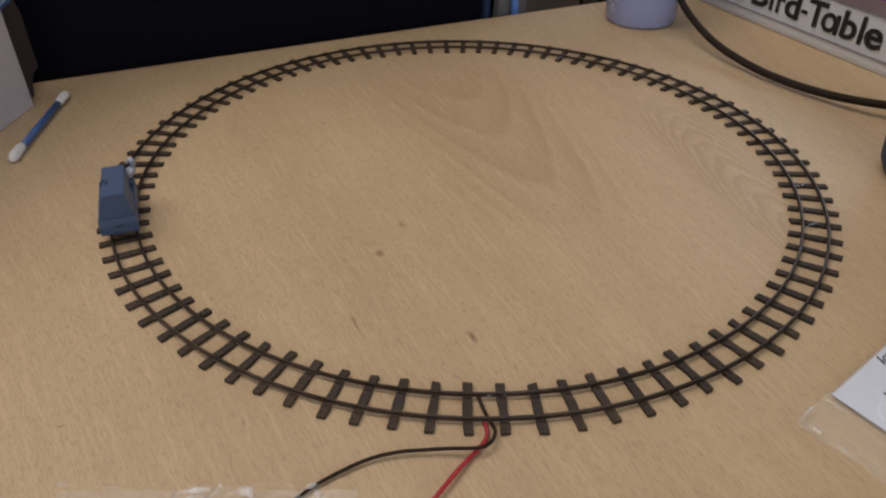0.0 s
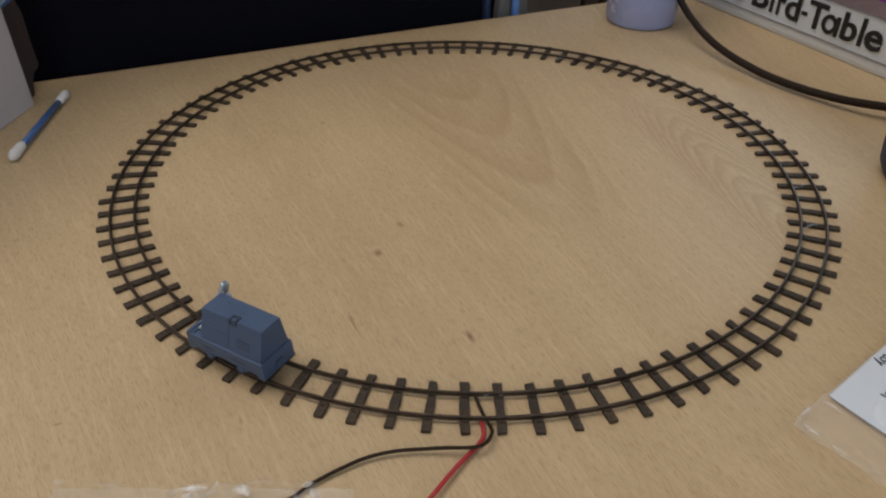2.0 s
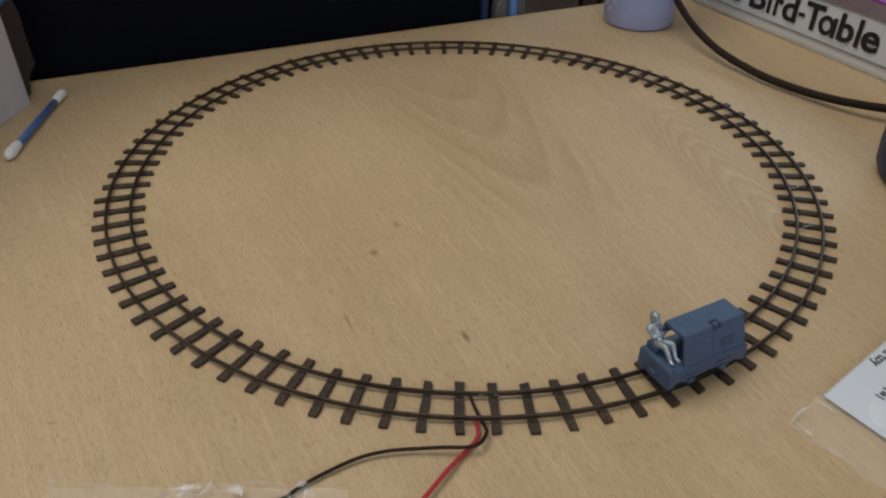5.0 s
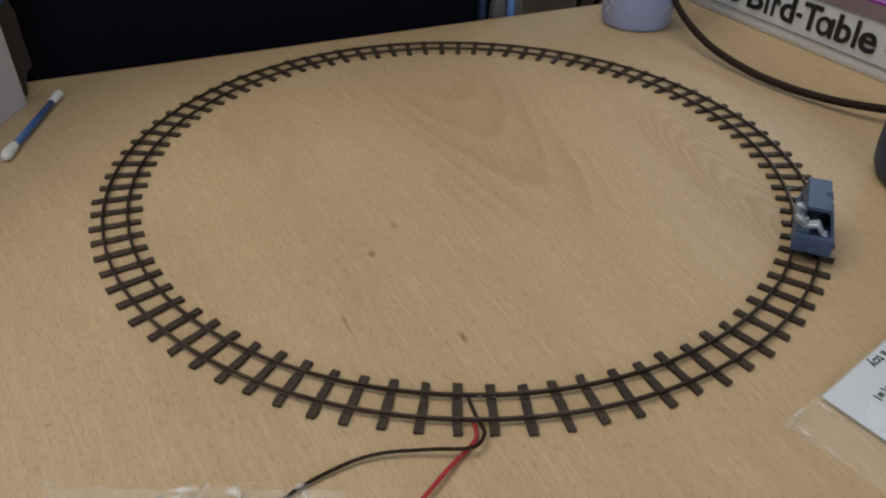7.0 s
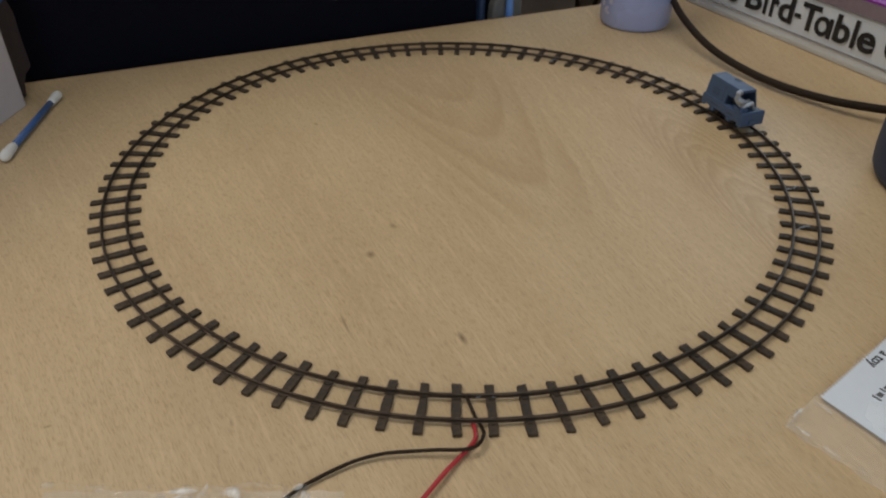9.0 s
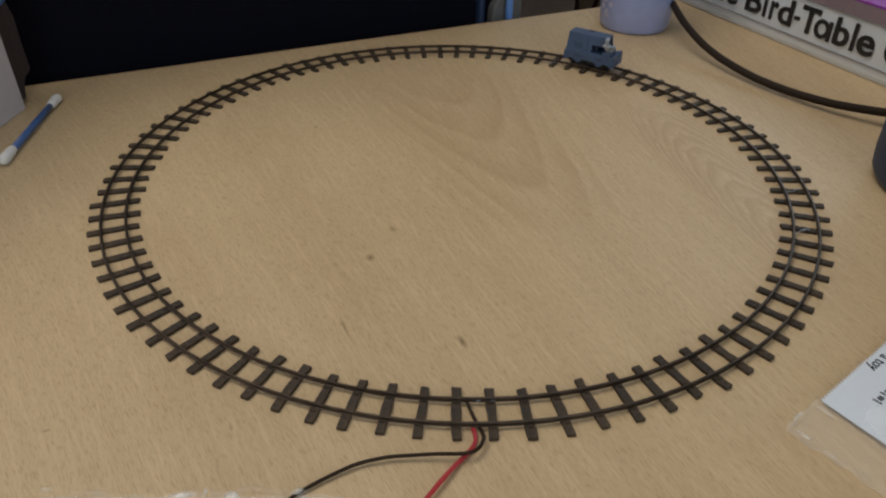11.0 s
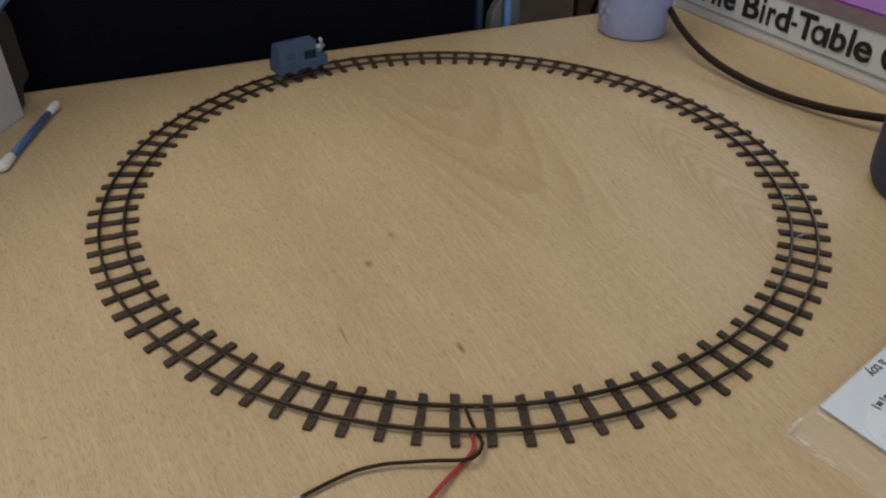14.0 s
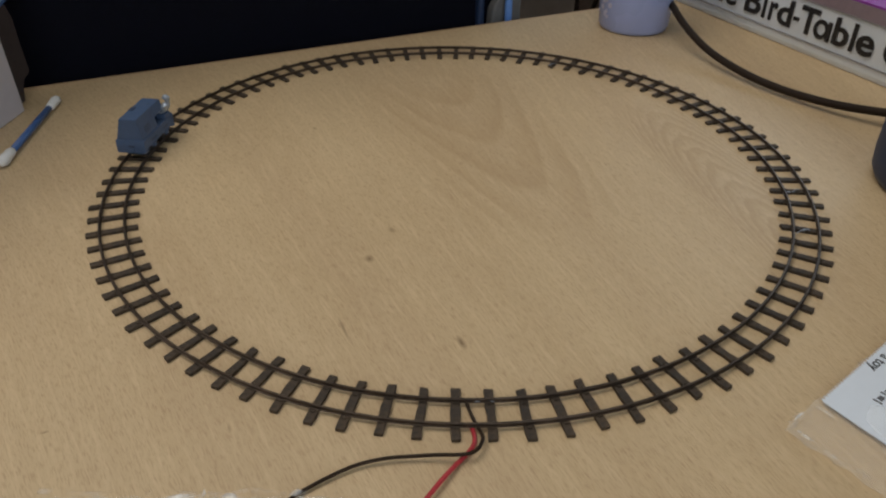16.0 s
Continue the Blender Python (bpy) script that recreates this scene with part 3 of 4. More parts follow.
def figurine():
    """A seated driver, cast in white metal."""
    bm = bmesh.new()
    for a, b, ra, rb in (((-11.4, 9.2, 21.0), (-11.4, 9.2, 22.0), 1.15, 1.15),            # head
                         ((-11.4, 9.4, 22.6), (-11.4, 8.6, 23.0), 1.3, 1.2),             # cap
                         ((-11.4, 8.3, 22.4), (-11.4, 7.2, 22.2), 1.0, 0.6),              # peak
                         ((-11.4, 8.6, 19.4), (-11.4, 9.0, 20.6), 0.7, 0.7),              # neck
                         ((-12.6, 8.1, 18.6), (-10.2, 8.1, 18.6), 1.25, 1.25),            # shoulders
                         ((-11.4, 7.7, 18.3), (-11.4, 4.6, 14.9), 1.8, 1.7),              # trunk
                         ((-13.5, 7.9, 18.5), (-13.5, 5.4, 17.0), 0.85, 0.75),            # arms folded
                         ((-13.5, 5.4, 17.0), (-10.6, 4.5, 17.6), 0.75, 0.6),
                         ((-9.3, 7.9, 18.5), (-9.3, 5.4, 17.2), 0.85, 0.75),
                         ((-9.3, 5.4, 17.2), (-12.0, 4.6, 17.9), 0.75, 0.6),
                         ((-12.2, 4.4, 14.6), (-12.7, 0.4, 16.2), 1.2, 1.05),              # thighs
                         ((-10.6, 4.4, 14.6), (-9.9, 0.4, 16.2), 1.2, 1.05),
                         ((-12.7, 0.4, 16.2), (-12.4, -2.2, 12.8), 1.0, 0.75),           # shins
                         ((-9.9, 0.4, 16.2), (-10.3, -2.2, 12.8), 1.0, 0.75),
                         ((-12.4, -2.2, 12.4), (-12.6, -3.7, 12.3), 0.75, 0.65),          # boots
                         ((-10.3, -2.2, 12.4), (-10.1, -3.7, 12.3), 0.75, 0.65)):
        join(bm, capsule(Vector(a) - Vector((0, 0.10, 0.07)) * (a[2] - 12), Vector(b) - Vector((0, 0.10, 0.07)) * (b[2] - 12), ra * 1.02, rb * 1.02))
    return solo("driver_figurine", mm(bm), PEWTER, Matrix(), "unpainted white metal driver figurine seated on the locomotive", "figurine", smooth=True)


LOCO, WHEELS = locomotive()
DRIVER = figurine()


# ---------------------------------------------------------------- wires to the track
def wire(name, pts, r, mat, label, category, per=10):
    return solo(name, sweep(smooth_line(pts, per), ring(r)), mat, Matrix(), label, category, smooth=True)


wire("black_wire", [(0.0040, -0.1452, 0.0021), (0.0053, -0.1486, 0.0012), (0.0068, -0.1525, 0.0008), (0.0087, -0.1574, 0.0014), (0.0089, -0.1603, 0.0022),
                    (0.0073, -0.1644, 0.0030), (0.0037, -0.1662, 0.0030), (-0.0040, -0.1662, 0.0025), (-0.0104, -0.1664, 0.0020),
                    (-0.0183, -0.1672, 0.0018), (-0.0261, -0.1694, 0.0015), (-0.0334, -0.1735, 0.0013), (-0.0404, -0.1785, 0.0011), (-0.0448, -0.1828, 0.0010),
                    (-0.0506, -0.1874, 0.0010), (-0.0655, -0.2140, 0.0010)], 0.00056, BLACK_PVC,
     "thin black insulated wire leading from the track", "wire")
wire("red_wire", [(0.0056, -0.1538, 0.0008), (0.0060, -0.1550, 0.0008), (0.0066, -0.1579, 0.0010), (0.0065, -0.1610, 0.0012), (0.0049, -0.1640, 0.0012),
                  (0.0020, -0.1677, 0.0012), (-0.0018, -0.1733, 0.0020), (-0.0079, -0.1827, 0.0022), (-0.0170, -0.1960, 0.0010),
                  (-0.0260, -0.2150, 0.0010)], 0.00068, RED_PVC, "thin red insulated wire leading from the track", "wire")


# ---------------------------------------------------------------- things round the track
def cotton_bud():
    a, b = Vector((-0.2100, -0.0034, 0.0027)), Vector((-0.2166, 0.0688, 0.0027))
    L = (b - a).length
    m = Matrix.Translation(a) @ (b - a).to_track_quat("Z", "Y").to_matrix().to_4x4()
    t = thing("cotton_bud", m, "cotton bud with a blue plastic stick and white tips", "cotton bud")
    part("stick", lathe([(0, 0.006), (0.0016, 0.006), (0.0017, L / 2), (0.0016, L - 0.006), (0, L - 0.006)], 16), BLUE, t, smooth=True)
    tip = [(0, -0.0012), (0.0014, -0.0007), (0.0022, 0.0008), (0.0026, 0.0030), (0.0025, 0.0050), (0.0021, 0.0064), (0.0023, 0.0082), (0.0022, 0.0105), (0.0018, 0.0122), (0, 0.0128)]
    rnd = random.Random(3)
    for flip in (False, True):
        bm = lathe(tip, 20)
        for v in bm.verts:
            v.co.x *= 1 + rnd.uniform(-0.10, 0.10)
            v.co.y *= 1 + rnd.uniform(-0.10, 0.10)
        if flip:
            bmesh.ops.transform(bm, matrix=Matrix.Translation((0, 0, L)) @ Matrix.Diagonal((1, 1, -1, 1)), verts=bm.verts)
        part("tip", bm, COTTON, t, "fluffy white cotton tip", smooth=True)


cotton_bud()


def carton():
    t = thing("carton", Matrix.Translation((-0.2300, 0.0588, 0)) @ pose(0, 0, 0, 0, 0, -5.4), "white cardboard carton with an open taupe side flap", "box")
    part("body", box(-0.09, 0.0, -0.15, 0.0, 0.0, 0.124, 0.0008), WHITE_CARD, t)
    part("lid", box(-0.0905, 0.0005, -0.1505, 0.0005, 0.1165, 0.126, 0.0008), WHITE_CARD, t)
    # the flap stands open behind the corner; its upper end is printed blue above a slanting line
    edge = [(0.0002, 0.0005), (0.0092, 0.0015), (0.0116, 0.0082), (0.0143, 0.0119), (0.0188, 0.0131), (0.0203, 0.0148), (0.0199, 0.0290), (0.0204, 0.0430), (0.0179, 0.0508), (0.0150, 0.0506), (0.0002, 0.0478)]
    flap = part("flap", prism(edge, -0.0060, -0.0050, 0.0002, "x", 1), TAUPE, t, "dark taupe open flap")
    part("printed_border", prism([(0.0002, 0.0479), (0.0150, 0.0507), (0.0700, 0.0678), (0.0700, 0.0696), (0.0150, 0.0524), (0.0002, 0.0494)], -0.0059, -0.0051, 0, "x"), BLUE, flap, "dark blue printed border")
    # its unseen upper end is lengthened to shade the desk's back corner
    part("printed_shading_panel", prism([(0.0002, 0.0495), (0.0150, 0.0525), (0.0700, 0.0697), (0.0700, 0.1600), (0.0002, 0.1600)], -0.0060, -0.0050, 0, "x"), SKY_BLUE, flap, "pale blue printed panel, extended out of view for shade")


carton()


def mug():
    t = thing("mug", pose(0.1203, 0.2062, 0), "lilac mug with a pale printed motif", "mug")
    part("body", lathe([(0, 0.002), (0.0195, 0.002), (0.0205, 0.0), (0.0222, 0.0006), (0.0233, 0.0030), (0.0243, 0.02), (0.0262, 0.055), (0.0272, 0.085), (0.0268, 0.0862),
                        (0.0255, 0.085), (0.0245, 0.05), (0.0225, 0.008), (0.018, 0.005), (0, 0.005)], 56), LILAC, t, smooth=True)
    rnd = random.Random(9)
    for i in range(26):
        a = radians(-152 + rnd.gauss(0, 11))
        z = 0.010 + rnd.random() * 0.040
        r = 0.0237 + z * 0.056
        s = rnd.uniform(0.0005, 0.0020)
        bm = lathe([(0, 0.00012), (s, 0.0001), (s * 1.05, 0), (0, -0.0004)], 7)
        ob = part("motif_dot", bm, GILT, t, "pale printed blossom")
        ob.matrix_basis = pose(r * math.cos(a), r * math.sin(a), z) @ pose(0, 0, 0, 0, 90, math.degrees(a))


mug()

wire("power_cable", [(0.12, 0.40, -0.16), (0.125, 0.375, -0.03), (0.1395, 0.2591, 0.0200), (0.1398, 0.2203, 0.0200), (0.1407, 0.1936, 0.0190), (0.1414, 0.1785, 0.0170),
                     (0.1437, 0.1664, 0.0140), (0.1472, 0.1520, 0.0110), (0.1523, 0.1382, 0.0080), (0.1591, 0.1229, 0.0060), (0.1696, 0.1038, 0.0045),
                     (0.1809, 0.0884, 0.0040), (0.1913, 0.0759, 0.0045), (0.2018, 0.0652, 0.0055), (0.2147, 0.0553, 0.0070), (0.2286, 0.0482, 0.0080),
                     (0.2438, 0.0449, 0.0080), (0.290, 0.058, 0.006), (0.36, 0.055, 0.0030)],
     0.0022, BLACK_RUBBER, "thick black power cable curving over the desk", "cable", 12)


def book():
    """A thick hardback lying flat, its spine to the track; x runs along the spine, z up."""
    t = thing("book", DESK @ pose(0.2572, 0.1775, 0) @ pose(0, 0, 0, 0, 0, -87.3), "thick white-spined hardback book lying on the desk", "book")
    L, H, W = 0.30, 0.0405, 0.20
    spine = [(0.0, 0.0), (-0.0010, 0.003), (-0.0014, H / 2), (-0.0010, H - 0.003), (0.0, H), (0.003, H), (0.003, 0.0)]
    part("spine", prism(spine, 0, L, 0.0004, "x", 1), SPINE, t)
    part("back_cover", box(0, L, 0.0032, W, 0.0, 0.003, 0.0005), PURPLE, t, "purple cover board")
    part("front_cover", box(0, L, 0.0032, W, H - 0.003, H, 0.0005), PURPLE, t, "purple cover board")
    part("page_block", box(0.004, L - 0.004, 0.0034, W - 0.005, 0.003, H - 0.003), PAGES, t)
    for z, h in ((0.0078, 0.0004), (0.0314, 0.0006)):
        part("printed_rule", box(0.001, L - 0.001, -0.0022, -0.0008, z, z + h), RULE, t, "thin grey printed line")
    part("coloured_band", box(0.001, L - 0.001, -0.0019, -0.0004, 0.0320, 0.0398), MAUVE, t, "mauve band along the spine")
    part("coloured_band", box(0.001, L - 0.001, -0.0017, 0.0040, 0.0399, 0.0412), PURPLE, t, "purple band along the spine")
    base, mid, cap = 0.0124, 0.0241, 0.0286
    for char, x0, x1, z0, z1 in (("T", 0.0255, 0.0395, base, cap), ("h", 0.0412, 0.0500, base, cap), ("e", 0.0520, 0.0628, base, mid),
                                 ("B", 0.0705, 0.0842, base, cap), ("i", 0.0858, 0.0886, base, cap), ("r", 0.0916, 0.0980, base, mid), ("d", 0.0985, 0.1100, base, cap),
                                 ("-", 0.1114, 0.1158, 0.0180, 0.0203), ("T", 0.1160, 0.1300, base, cap), ("a", 0.1275, 0.1400, base, mid), ("b", 0.1418, 0.1526, base, cap),
                                 ("l", 0.1545, 0.1572, base, cap), ("e", 0.1584, 0.1702, base, mid), ("C", 0.1764, 0.1900, base, cap)):
        if char == "a":        # single-storey: a round bowl against a stem
            bm, w = bmesh.new(), 0.0013
            cx, cz, rx, rz = (x0 + x1) / 2 - w / 2, (z0 + z1) / 2, (x1 - x0 - w) / 2 - w, (z1 - z0) / 2 - w
            rim = [Vector((cx + rx * math.cos(k * math.pi / 16), cz + rz * math.sin(k * math.pi / 16), 0)) for k in range(32)]
            loops = []
            for k, c in enumerate(rim):
                d = Vector((math.cos(k * math.pi / 16), math.sin(k * math.pi / 16), 0)) * w
                loops.append([bm.verts.new(c + d * e + Vector((0, 0, h))) for e, h in ((-1, -0.0002), (1, -0.0002), (1, 0.0002), (-1, 0.0002))])
            for k in range(32):
                for q in range(4):
                    bm.faces.new((loops[k][q], loops[k][(q + 1) % 4], loops[(k + 1) % 32][(q + 1) % 4], loops[(k + 1) % 32][q]))
            join(bm, box(x1 - 2 * w, x1, z0, z1, -0.00025, 0.00025))
            bmesh.ops.recalc_face_normals(bm, faces=bm.faces)
            part("letter", bm, INK, t, "bold black title letter").matrix_basis = pose(0, -0.0020, 0, 90, 0, 0)
            continue
        ob = letters("letter", char, 0.02, INK, t, Matrix(), 0.0002, 0.00042, label="bold black title letter")
        co = [v.co for v in ob.data.vertices]
        lo = [min(c[i] for c in co) for i in (0, 1)]
        size = [max(c[i] for c in co) - lo[i] for i in (0, 1)]
        ob.data.transform(Matrix.Diagonal(((x1 - x0) / size[0], (z1 - z0) / size[1], 1, 1)) @ Matrix.Translation((-lo[0], -lo[1], 0)))
        ob.matrix_basis = pose(x0, -0.0020, z0, 90, 0, 0)


book()


def navy_mug():
    r = 0.038
    t = thing("dark_mug", pose(0.2253, -0.0115, 0), "dark navy glazed mug standing on the desk", "mug")
    part("body", lathe([(0, 0.002), (r * 0.78, 0.002), (r * 0.84, 0.0), (r * 0.93, 0.0012), (r * 0.98, 0.005), (r, 0.013), (r, 0.085), (r - 0.0015, 0.0865), (r - 0.003, 0.085),
                        (r - 0.003, 0.014), (r * 0.7, 0.006), (0, 0.006)], 64), NAVY, t, smooth=True)


navy_mug()


def film_sheet(name, m, nx, ny, sx, sy, seed, lift, mat, label, parent=None):
    """A crumpled sheet of polythene."""
    bm = bmesh.new()

    def height(x, y):
        q = Vector((x * 60 + seed, y * 60, seed))
        ridge = abs(noise.noise(q)) + 0.5 * abs(noise.noise(q * 2.3))
        edge = min(1, 6 * min(x / sx, 1 - x / sx, y / sy, 1 - y / sy))
        return 0.0009 + lift * (0.25 + ridge) * max(0.25, edge)

    grid = [[bm.verts.new((x * sx / nx + 0.0012 * noise.noise(Vector((y * 0.3, seed, 0))), y * sy / ny + 0.0012 * noise.noise(Vector((x * 0.3, 0, seed))), height(x * sx / nx, y * sy / ny)))
             for y in range(ny + 1)] for x in range(nx + 1)]
    for x in range(nx):
        for y in range(ny):
            bm.faces.new((grid[x][y], grid[x + 1][y], grid[x + 1][y + 1], grid[x][y + 1]))
    if parent:
        ob = part(name, bm, mat, parent, label, smooth=True)
        ob.matrix_basis = m
    else:
        ob = solo(name, bm, mat, m, label, "plastic bag", smooth=True)
    ob.visible_shadow = False
    return ob


def leaf(line, w, h):
    """A low ridge along a line, widest in the middle."""
    bm = bmesh.new()
    rows = []
    for i, p in enumerate(line):
        d = (line[min(i + 1, len(line) - 1)] - line[max(i - 1, 0)]).normalized()
        side, k = d.cross(Vector((0, 0, 1))), math.sin(math.pi * (0.04 + 0.92 * i / (len(line) - 1)))
        rows.append([bm.verts.new(p + side * w * k * q + Vector((0, 0, h * k * (1 - q * q)))) for q in (-1, -0.4, 0.4, 1)])
    for a, b in zip(rows, rows[1:]):
        for j in range(3):
            bm.faces.new((a[j], a[j + 1], b[j + 1], b[j]))
    return bm


def loose_bag():
    t = thing("polythene_bag", pose(-0.1066, -0.2515, 0, 0, 0, 1.5), "crumpled clear polythene bag lying on the desk", "plastic bag")
    film_sheet("film", Matrix(), 60, 52, 0.080, 0.070, 2.0, 0.0013, FILM, "clear crinkled film", t)
    rnd = random.Random(8)
    # milky creases; highlights along the film's edges are painted into them
    for a, b, n in (((0.0, 0.0698), (0.080, 0.0698), 16), ((0.030, 0.0695), (0.036, 0.052), 6), ((0.0345, 0.0690), (0.026, 0.058), 5), ((0.047, 0.066), (0.052, 0.050), 6), ((0.064, 0.0690), (0.070, 0.048), 7)):
        pts = [(a[0] + (b[0] - a[0]) * i / n, a[1] + (b[1] - a[1]) * i / n + rnd.gauss(0, 0.0003), 0.0022 + abs(rnd.gauss(0, 0.0007))) for i in range(n + 1)]
        part("crease", sweep(smooth_line(pts, 4), [(-0.0010, 0), (0, 0.0004), (0.0010, 0), (0, -0.0002)]), SEAM_SHEEN, t, "milky crease with the film's bright edge painted in", smooth=True)

    # white slivers stand in for bright reflections on the crinkled film
    for pts, w in (([(0.0335, 0.0688), (0.0360, 0.0692), (0.0395, 0.0693), (0.0422, 0.0698)], 0.0006), ([(0.0432, 0.0716), (0.0431, 0.0700), (0.0426, 0.0684), (0.0412, 0.0668)], 0.0006),
                   ([(0.0478, 0.0680), (0.0494, 0.0690), (0.0512, 0.0686), (0.0528, 0.0668)], 0.0010), ([(0.0660, 0.0698), (0.0676, 0.0706), (0.0690, 0.0712)], 0.0007), ([(0.0690, 0.0694), (0.0700, 0.0676), (0.0703, 0.0656)], 0.0008),
                   ([(0.0350, 0.0668), (0.0385, 0.0672), (0.0412, 0.0666)], 0.0007)):
        line = smooth_line([(x, y - 0.0006, 0.0030) for x, y in pts], 6)
        part("film_glint", leaf(line, w * 1.5, 0.0007), FILM_GLINT, t, "white sliver painting a bright glint on the film", smooth=True)


loose_bag()


def label_bag():
    """A polybag with a folded paper header; x runs along the toothed edge, y into the card."""
    ang = math.degrees(math.atan2(0.0213, 0.0256))
    t = thing("header_bag", pose(0.1123, -0.1427, 0) @ pose(0, 0, 0, 0, 0, ang), "clear plastic bag with a white paper header card", "plastic bag")
    teeth, L, D = [], 0.11, -0.085
    n = 136
    for i in range(n + 1):
        teeth.append((L * i / n, 0.0009 if i % 2 else 0.0))
    outline = [(x, y) for x, y in teeth] + [(L, D), (-0.0066, D)]
    part("header_card", prism(outline, 0.0014, 0.0017, 0, "z"), PAPER, t, "white paper with toothed edge")
    film_sheet("film", pose(-0.0187, -0.094, 0), 64, 56, 0.132, 0.0955, 7.0, 0.0016, FILM, "clear crinkled film", t)
    rnd = random.Random(4)
    # welded seams, whose patchy white also paints bright spots along the edge
    for pts in ([(-0.0180, 0.001 - 0.003 * i) for i in range(30)], [(-0.0032 - 0.00022 * i, -0.0015 - 0.003 * i) for i in range(30)], [(-0.018 + 0.003 * i, 0.0012 - 0.0001 * i) for i in range(6)]):
        line = smooth_line([(x + rnd.gauss(0, 0.00035), y, 0.0013 + abs(rnd.gauss(0, 0.0005))) for x, y in pts], 4)
        part("seam", sweep(line, [(-0.0013, 0), (0, 0.0004), (0.0013, 0), (0, -0.0002)]), SEAM_SHEEN, t, "milky welded bag seam with highlights painted in", smooth=True)
    # more slivers painting glints along the bag's edge
    for pts, w in (([(-0.0176, -0.0015), (-0.0180, -0.0040), (-0.0178, -0.0065)], 0.0006), ([(-0.0183, -0.0100), (-0.0187, -0.0122), (-0.0184, -0.0148)], 0.0008),
                   ([(-0.0052, 0.0004), (-0.0046, -0.0020), (-0.0049, -0.0052)], 0.0006), ([(-0.0150, 0.0010), (-0.0120, 0.0012), (-0.0095, 0.0009)], 0.0004)):
        part("film_glint", leaf(smooth_line([(x, y, 0.0028) for x, y in pts], 6), w, 0.0006), FILM_GLINT, t, "white sliver painting a bright glint on the film", smooth=True)
    letters("lettering", "a toy", 0.0049, INK, t, pose(0.0350, -0.0012, 0.0018, 0, 0, 180), 0.00005, 0.00006, label="small black printed words")
    for x0, x1, y, h in ((0.042, 0.080, -0.0030, 0.0010), (0.0125, 0.0131, -0.0104, 0.0014), (0.0140, 0.0160, -0.0104, 0.0008), (0.0172, 0.0178, -0.0100, 0.0010),
                         (0.0186, 0.0210, -0.0104, 0.0008), (0.023, 0.038, -0.0104, 0.0008), (0.041, 0.075, -0.0104, 0.0008)):
        part("text_bar", box(x0, x1, y - h, y + h, 0.0016, 0.0019), GREY_INK, t, "unreadable small print")


label_bag()


# ---------------------------------------------------------------- behind the desk
def office_chair():
    t = thing("office_chair", DESK, "black upholstered office chair behind the desk", "chair")
    bm = box(-0.75, 0.1395, 0.205, 0.275, -0.30, 0.32, 0.025, 5)
    part("backrest", bm, BLACK_CLOTH, t, smooth=True)
    # strip added to draw a faint grey vertical streak on the backrest
    part("streak_strip", box(0.1050, 0.1098, 0.199, 0.206, -0.28, 0.020, 0.002, 3), NAVY, t, "thin vertical streak on the chair back", smooth=True)
    part("seat", box(-0.62, -0.08, 0.31, 0.78, -0.33, -0.24, 0.03, 4), BLACK_CLOTH, t, smooth=True)
    part("column", lathe([(0, -0.70), (0.03, -0.70), (0.03, -0.33), (0, -0.33)], 20, Matrix.Translation((-0.35, 0.5, 0))), NAVY, t)
    part("base", lathe([(0, -0.75), (0.26, -0.75), (0.26, -0.735), (0.05, -0.69), (0, -0.69)], 30, Matrix.Translation((-0.35, 0.5, 0))), NAVY, t)


office_chair()
solo("broom_handle", lathe([(0, 0), (0.0026, 0), (0.0026, 1.0), (0.0020, 1.008), (0, 1.01)], 20), BLUE_TUBE, DESK @ pose(0.1250, 0.1872, -0.75, 0, -0.2, 0), "bright blue plastic broom handle behind the desk", "broom", smooth=True)


def cabinet():
    t = thing("storage_cabinet", DESK, "dark brown wooden cabinet standing behind the desk", "cabinet")
    part("body", box(0.10, 0.95, 0.54, 0.95, -0.75, 0.08, 0.004), BROWN_WOOD, t)
    for u0, u1 in ((0.105, 0.394), (0.401, 0.945)):
        d = part("door", box(u0, u1, 0.522, 0.539, -0.70, 0.07, 0.003), TAN_WOOD if u0 < 0.2 else BROWN_WOOD, t)
        part("handle", box(u1 - 0.12, u1 - 0.03, 0.505, 0.521, -0.075, -0.050, 0.007, 3), GREY_PLASTIC, d, "grey plastic handle")


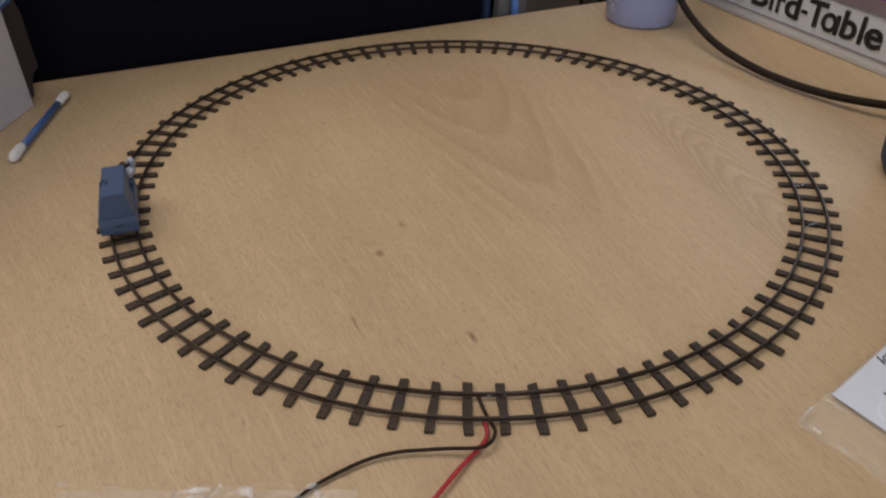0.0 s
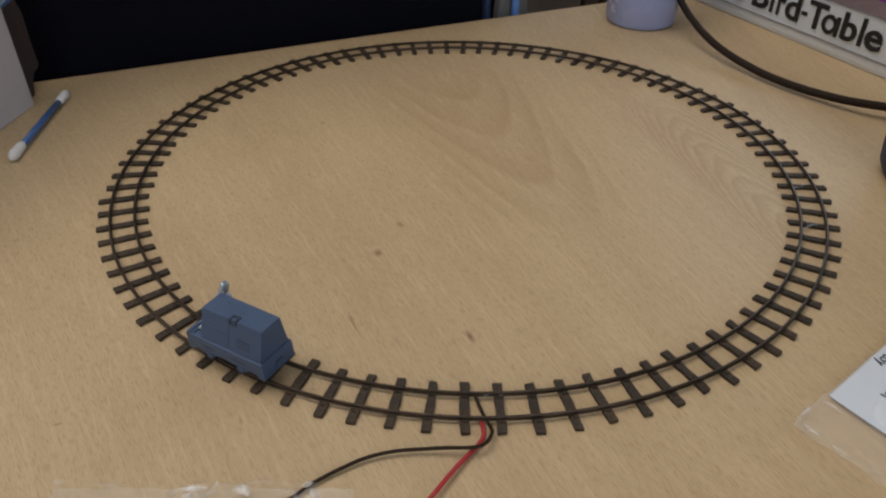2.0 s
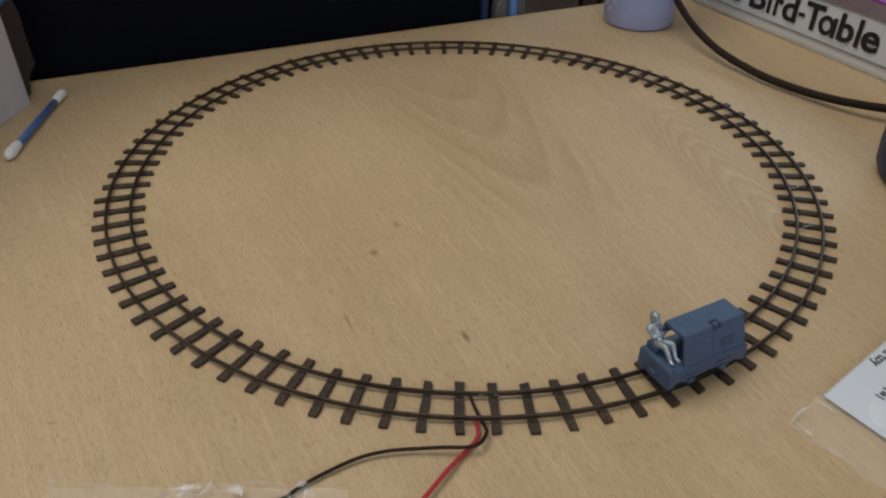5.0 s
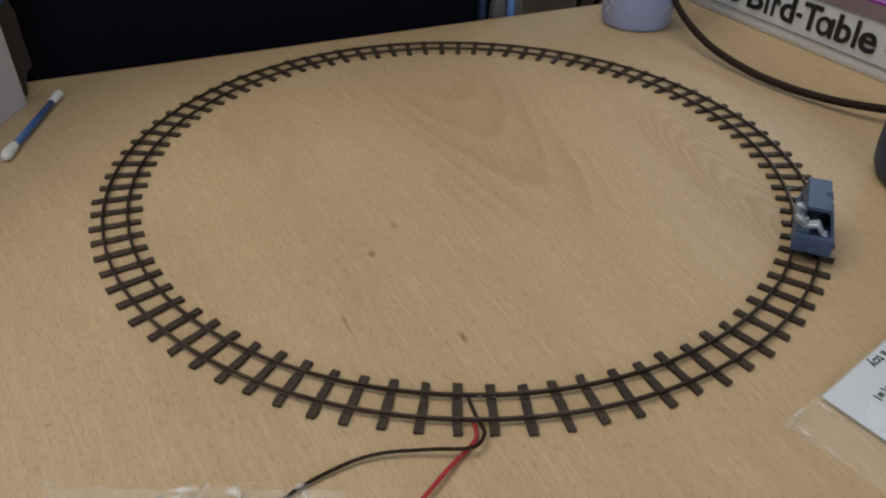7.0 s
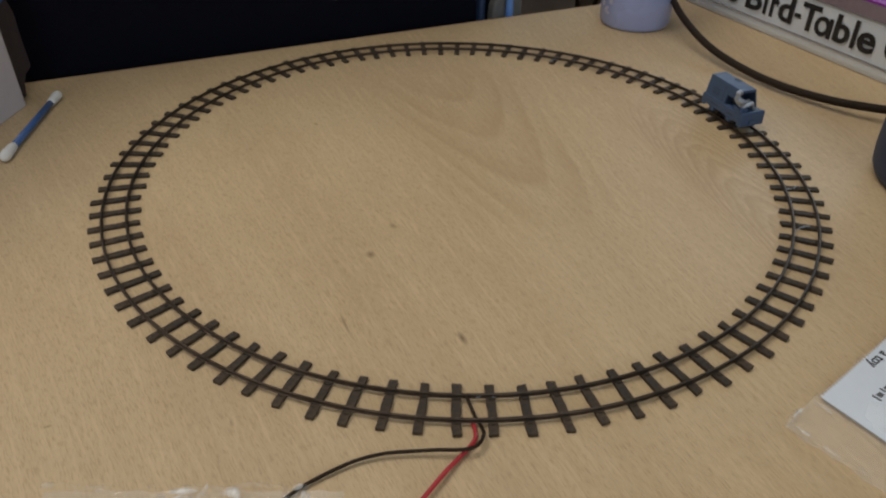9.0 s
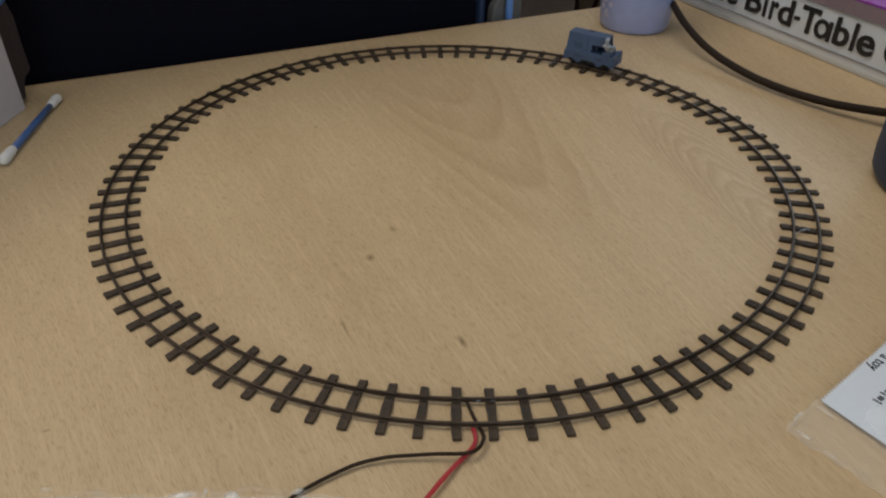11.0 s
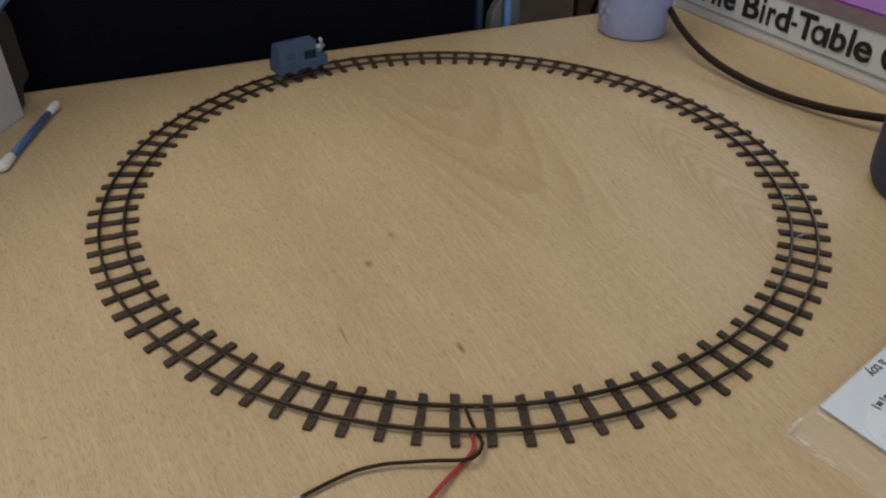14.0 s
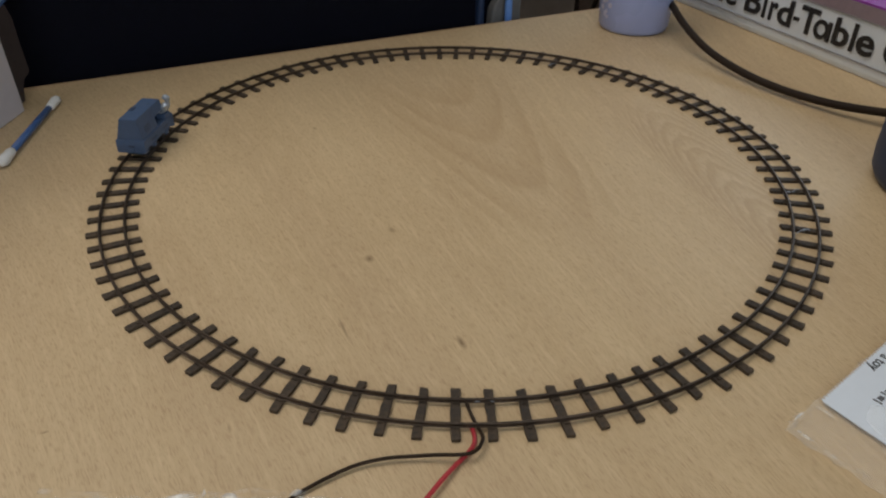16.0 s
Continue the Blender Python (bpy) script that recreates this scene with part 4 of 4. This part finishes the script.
cabinet()
solo("grey_bag", prism([(0.100, -0.75), (0.1346, -0.75), (0.1346, 0.06), (0.1240, 0.06), (0.1210, 0.0204), (0.1186, 0.0148), (0.1153, 0.0100), (0.1126, 0.0050), (0.1120, 0.0015), (0.1100, -0.03)], 0.1915, 0.2010, 0.0015, "y", 2), GREY_PLASTIC, DESK,
     "grey plastic bag standing on the floor behind the desk", "bag", smooth=True)


# ---------------------------------------------------------------- motion
# seconds and the locomotive's angle round the circle, in sleepers of four degrees from the nearest one
RUN = [(0.0, -17.3), (0.5, -14.75), (1.0, -12.0), (1.5, -9.4), (2.0, -7.05), (2.5, -4.91), (3.0, -2.19), (3.5, 0.4), (4.0, 2.42), (6.5, 14.6), (7.0, 16.95), (9.0, 27.6), (9.2, 28.77), (11.5, 39.2), (12.0, 42.25), (13.0, 48.5), (14.0, 54.5), (15.0, 60.1), (16.0, 65.85)]


def run_at(t):
    ts, ks = [a for a, _ in RUN], [b for _, b in RUN]
    n = len(ts)
    slope = [(ks[min(i + 1, n - 1)] - ks[max(i - 1, 0)]) / (ts[min(i + 1, n - 1)] - ts[max(i - 1, 0)]) for i in range(n)]
    i = max(j for j in range(n - 1) if ts[j] <= t)
    h = ts[i + 1] - ts[i]
    s = (t - ts[i]) / h
    return ((2 * s ** 3 - 3 * s * s + 1) * ks[i] + (s ** 3 - 2 * s * s + s) * h * slope[i] + (3 * s * s - 2 * s ** 3) * ks[i + 1] + (s ** 3 - s * s) * h * slope[i + 1])


def motions():
    times = [i / 5 for i in range(81)]
    rows = []
    for t in times:
        a = -90 + 4 * run_at(t)
        p = on_track(a)
        rows.append((t, pose(p.x, p.y, 0, 0, 0, heading(a))))
    walk(LOCO, rows)
    walk(DRIVER, rows)
    fine = [i * 0.08 for i in range(201)]
    for wheel, at in WHEELS:
        walk(wheel, [(t, Matrix.Translation(at) @ pose(0, 0, 0, 0, math.degrees(radians(4 * (run_at(t) - RUN[0][1])) * RADIUS / 0.00375) % 360, 0)) for t in fine])


motions()
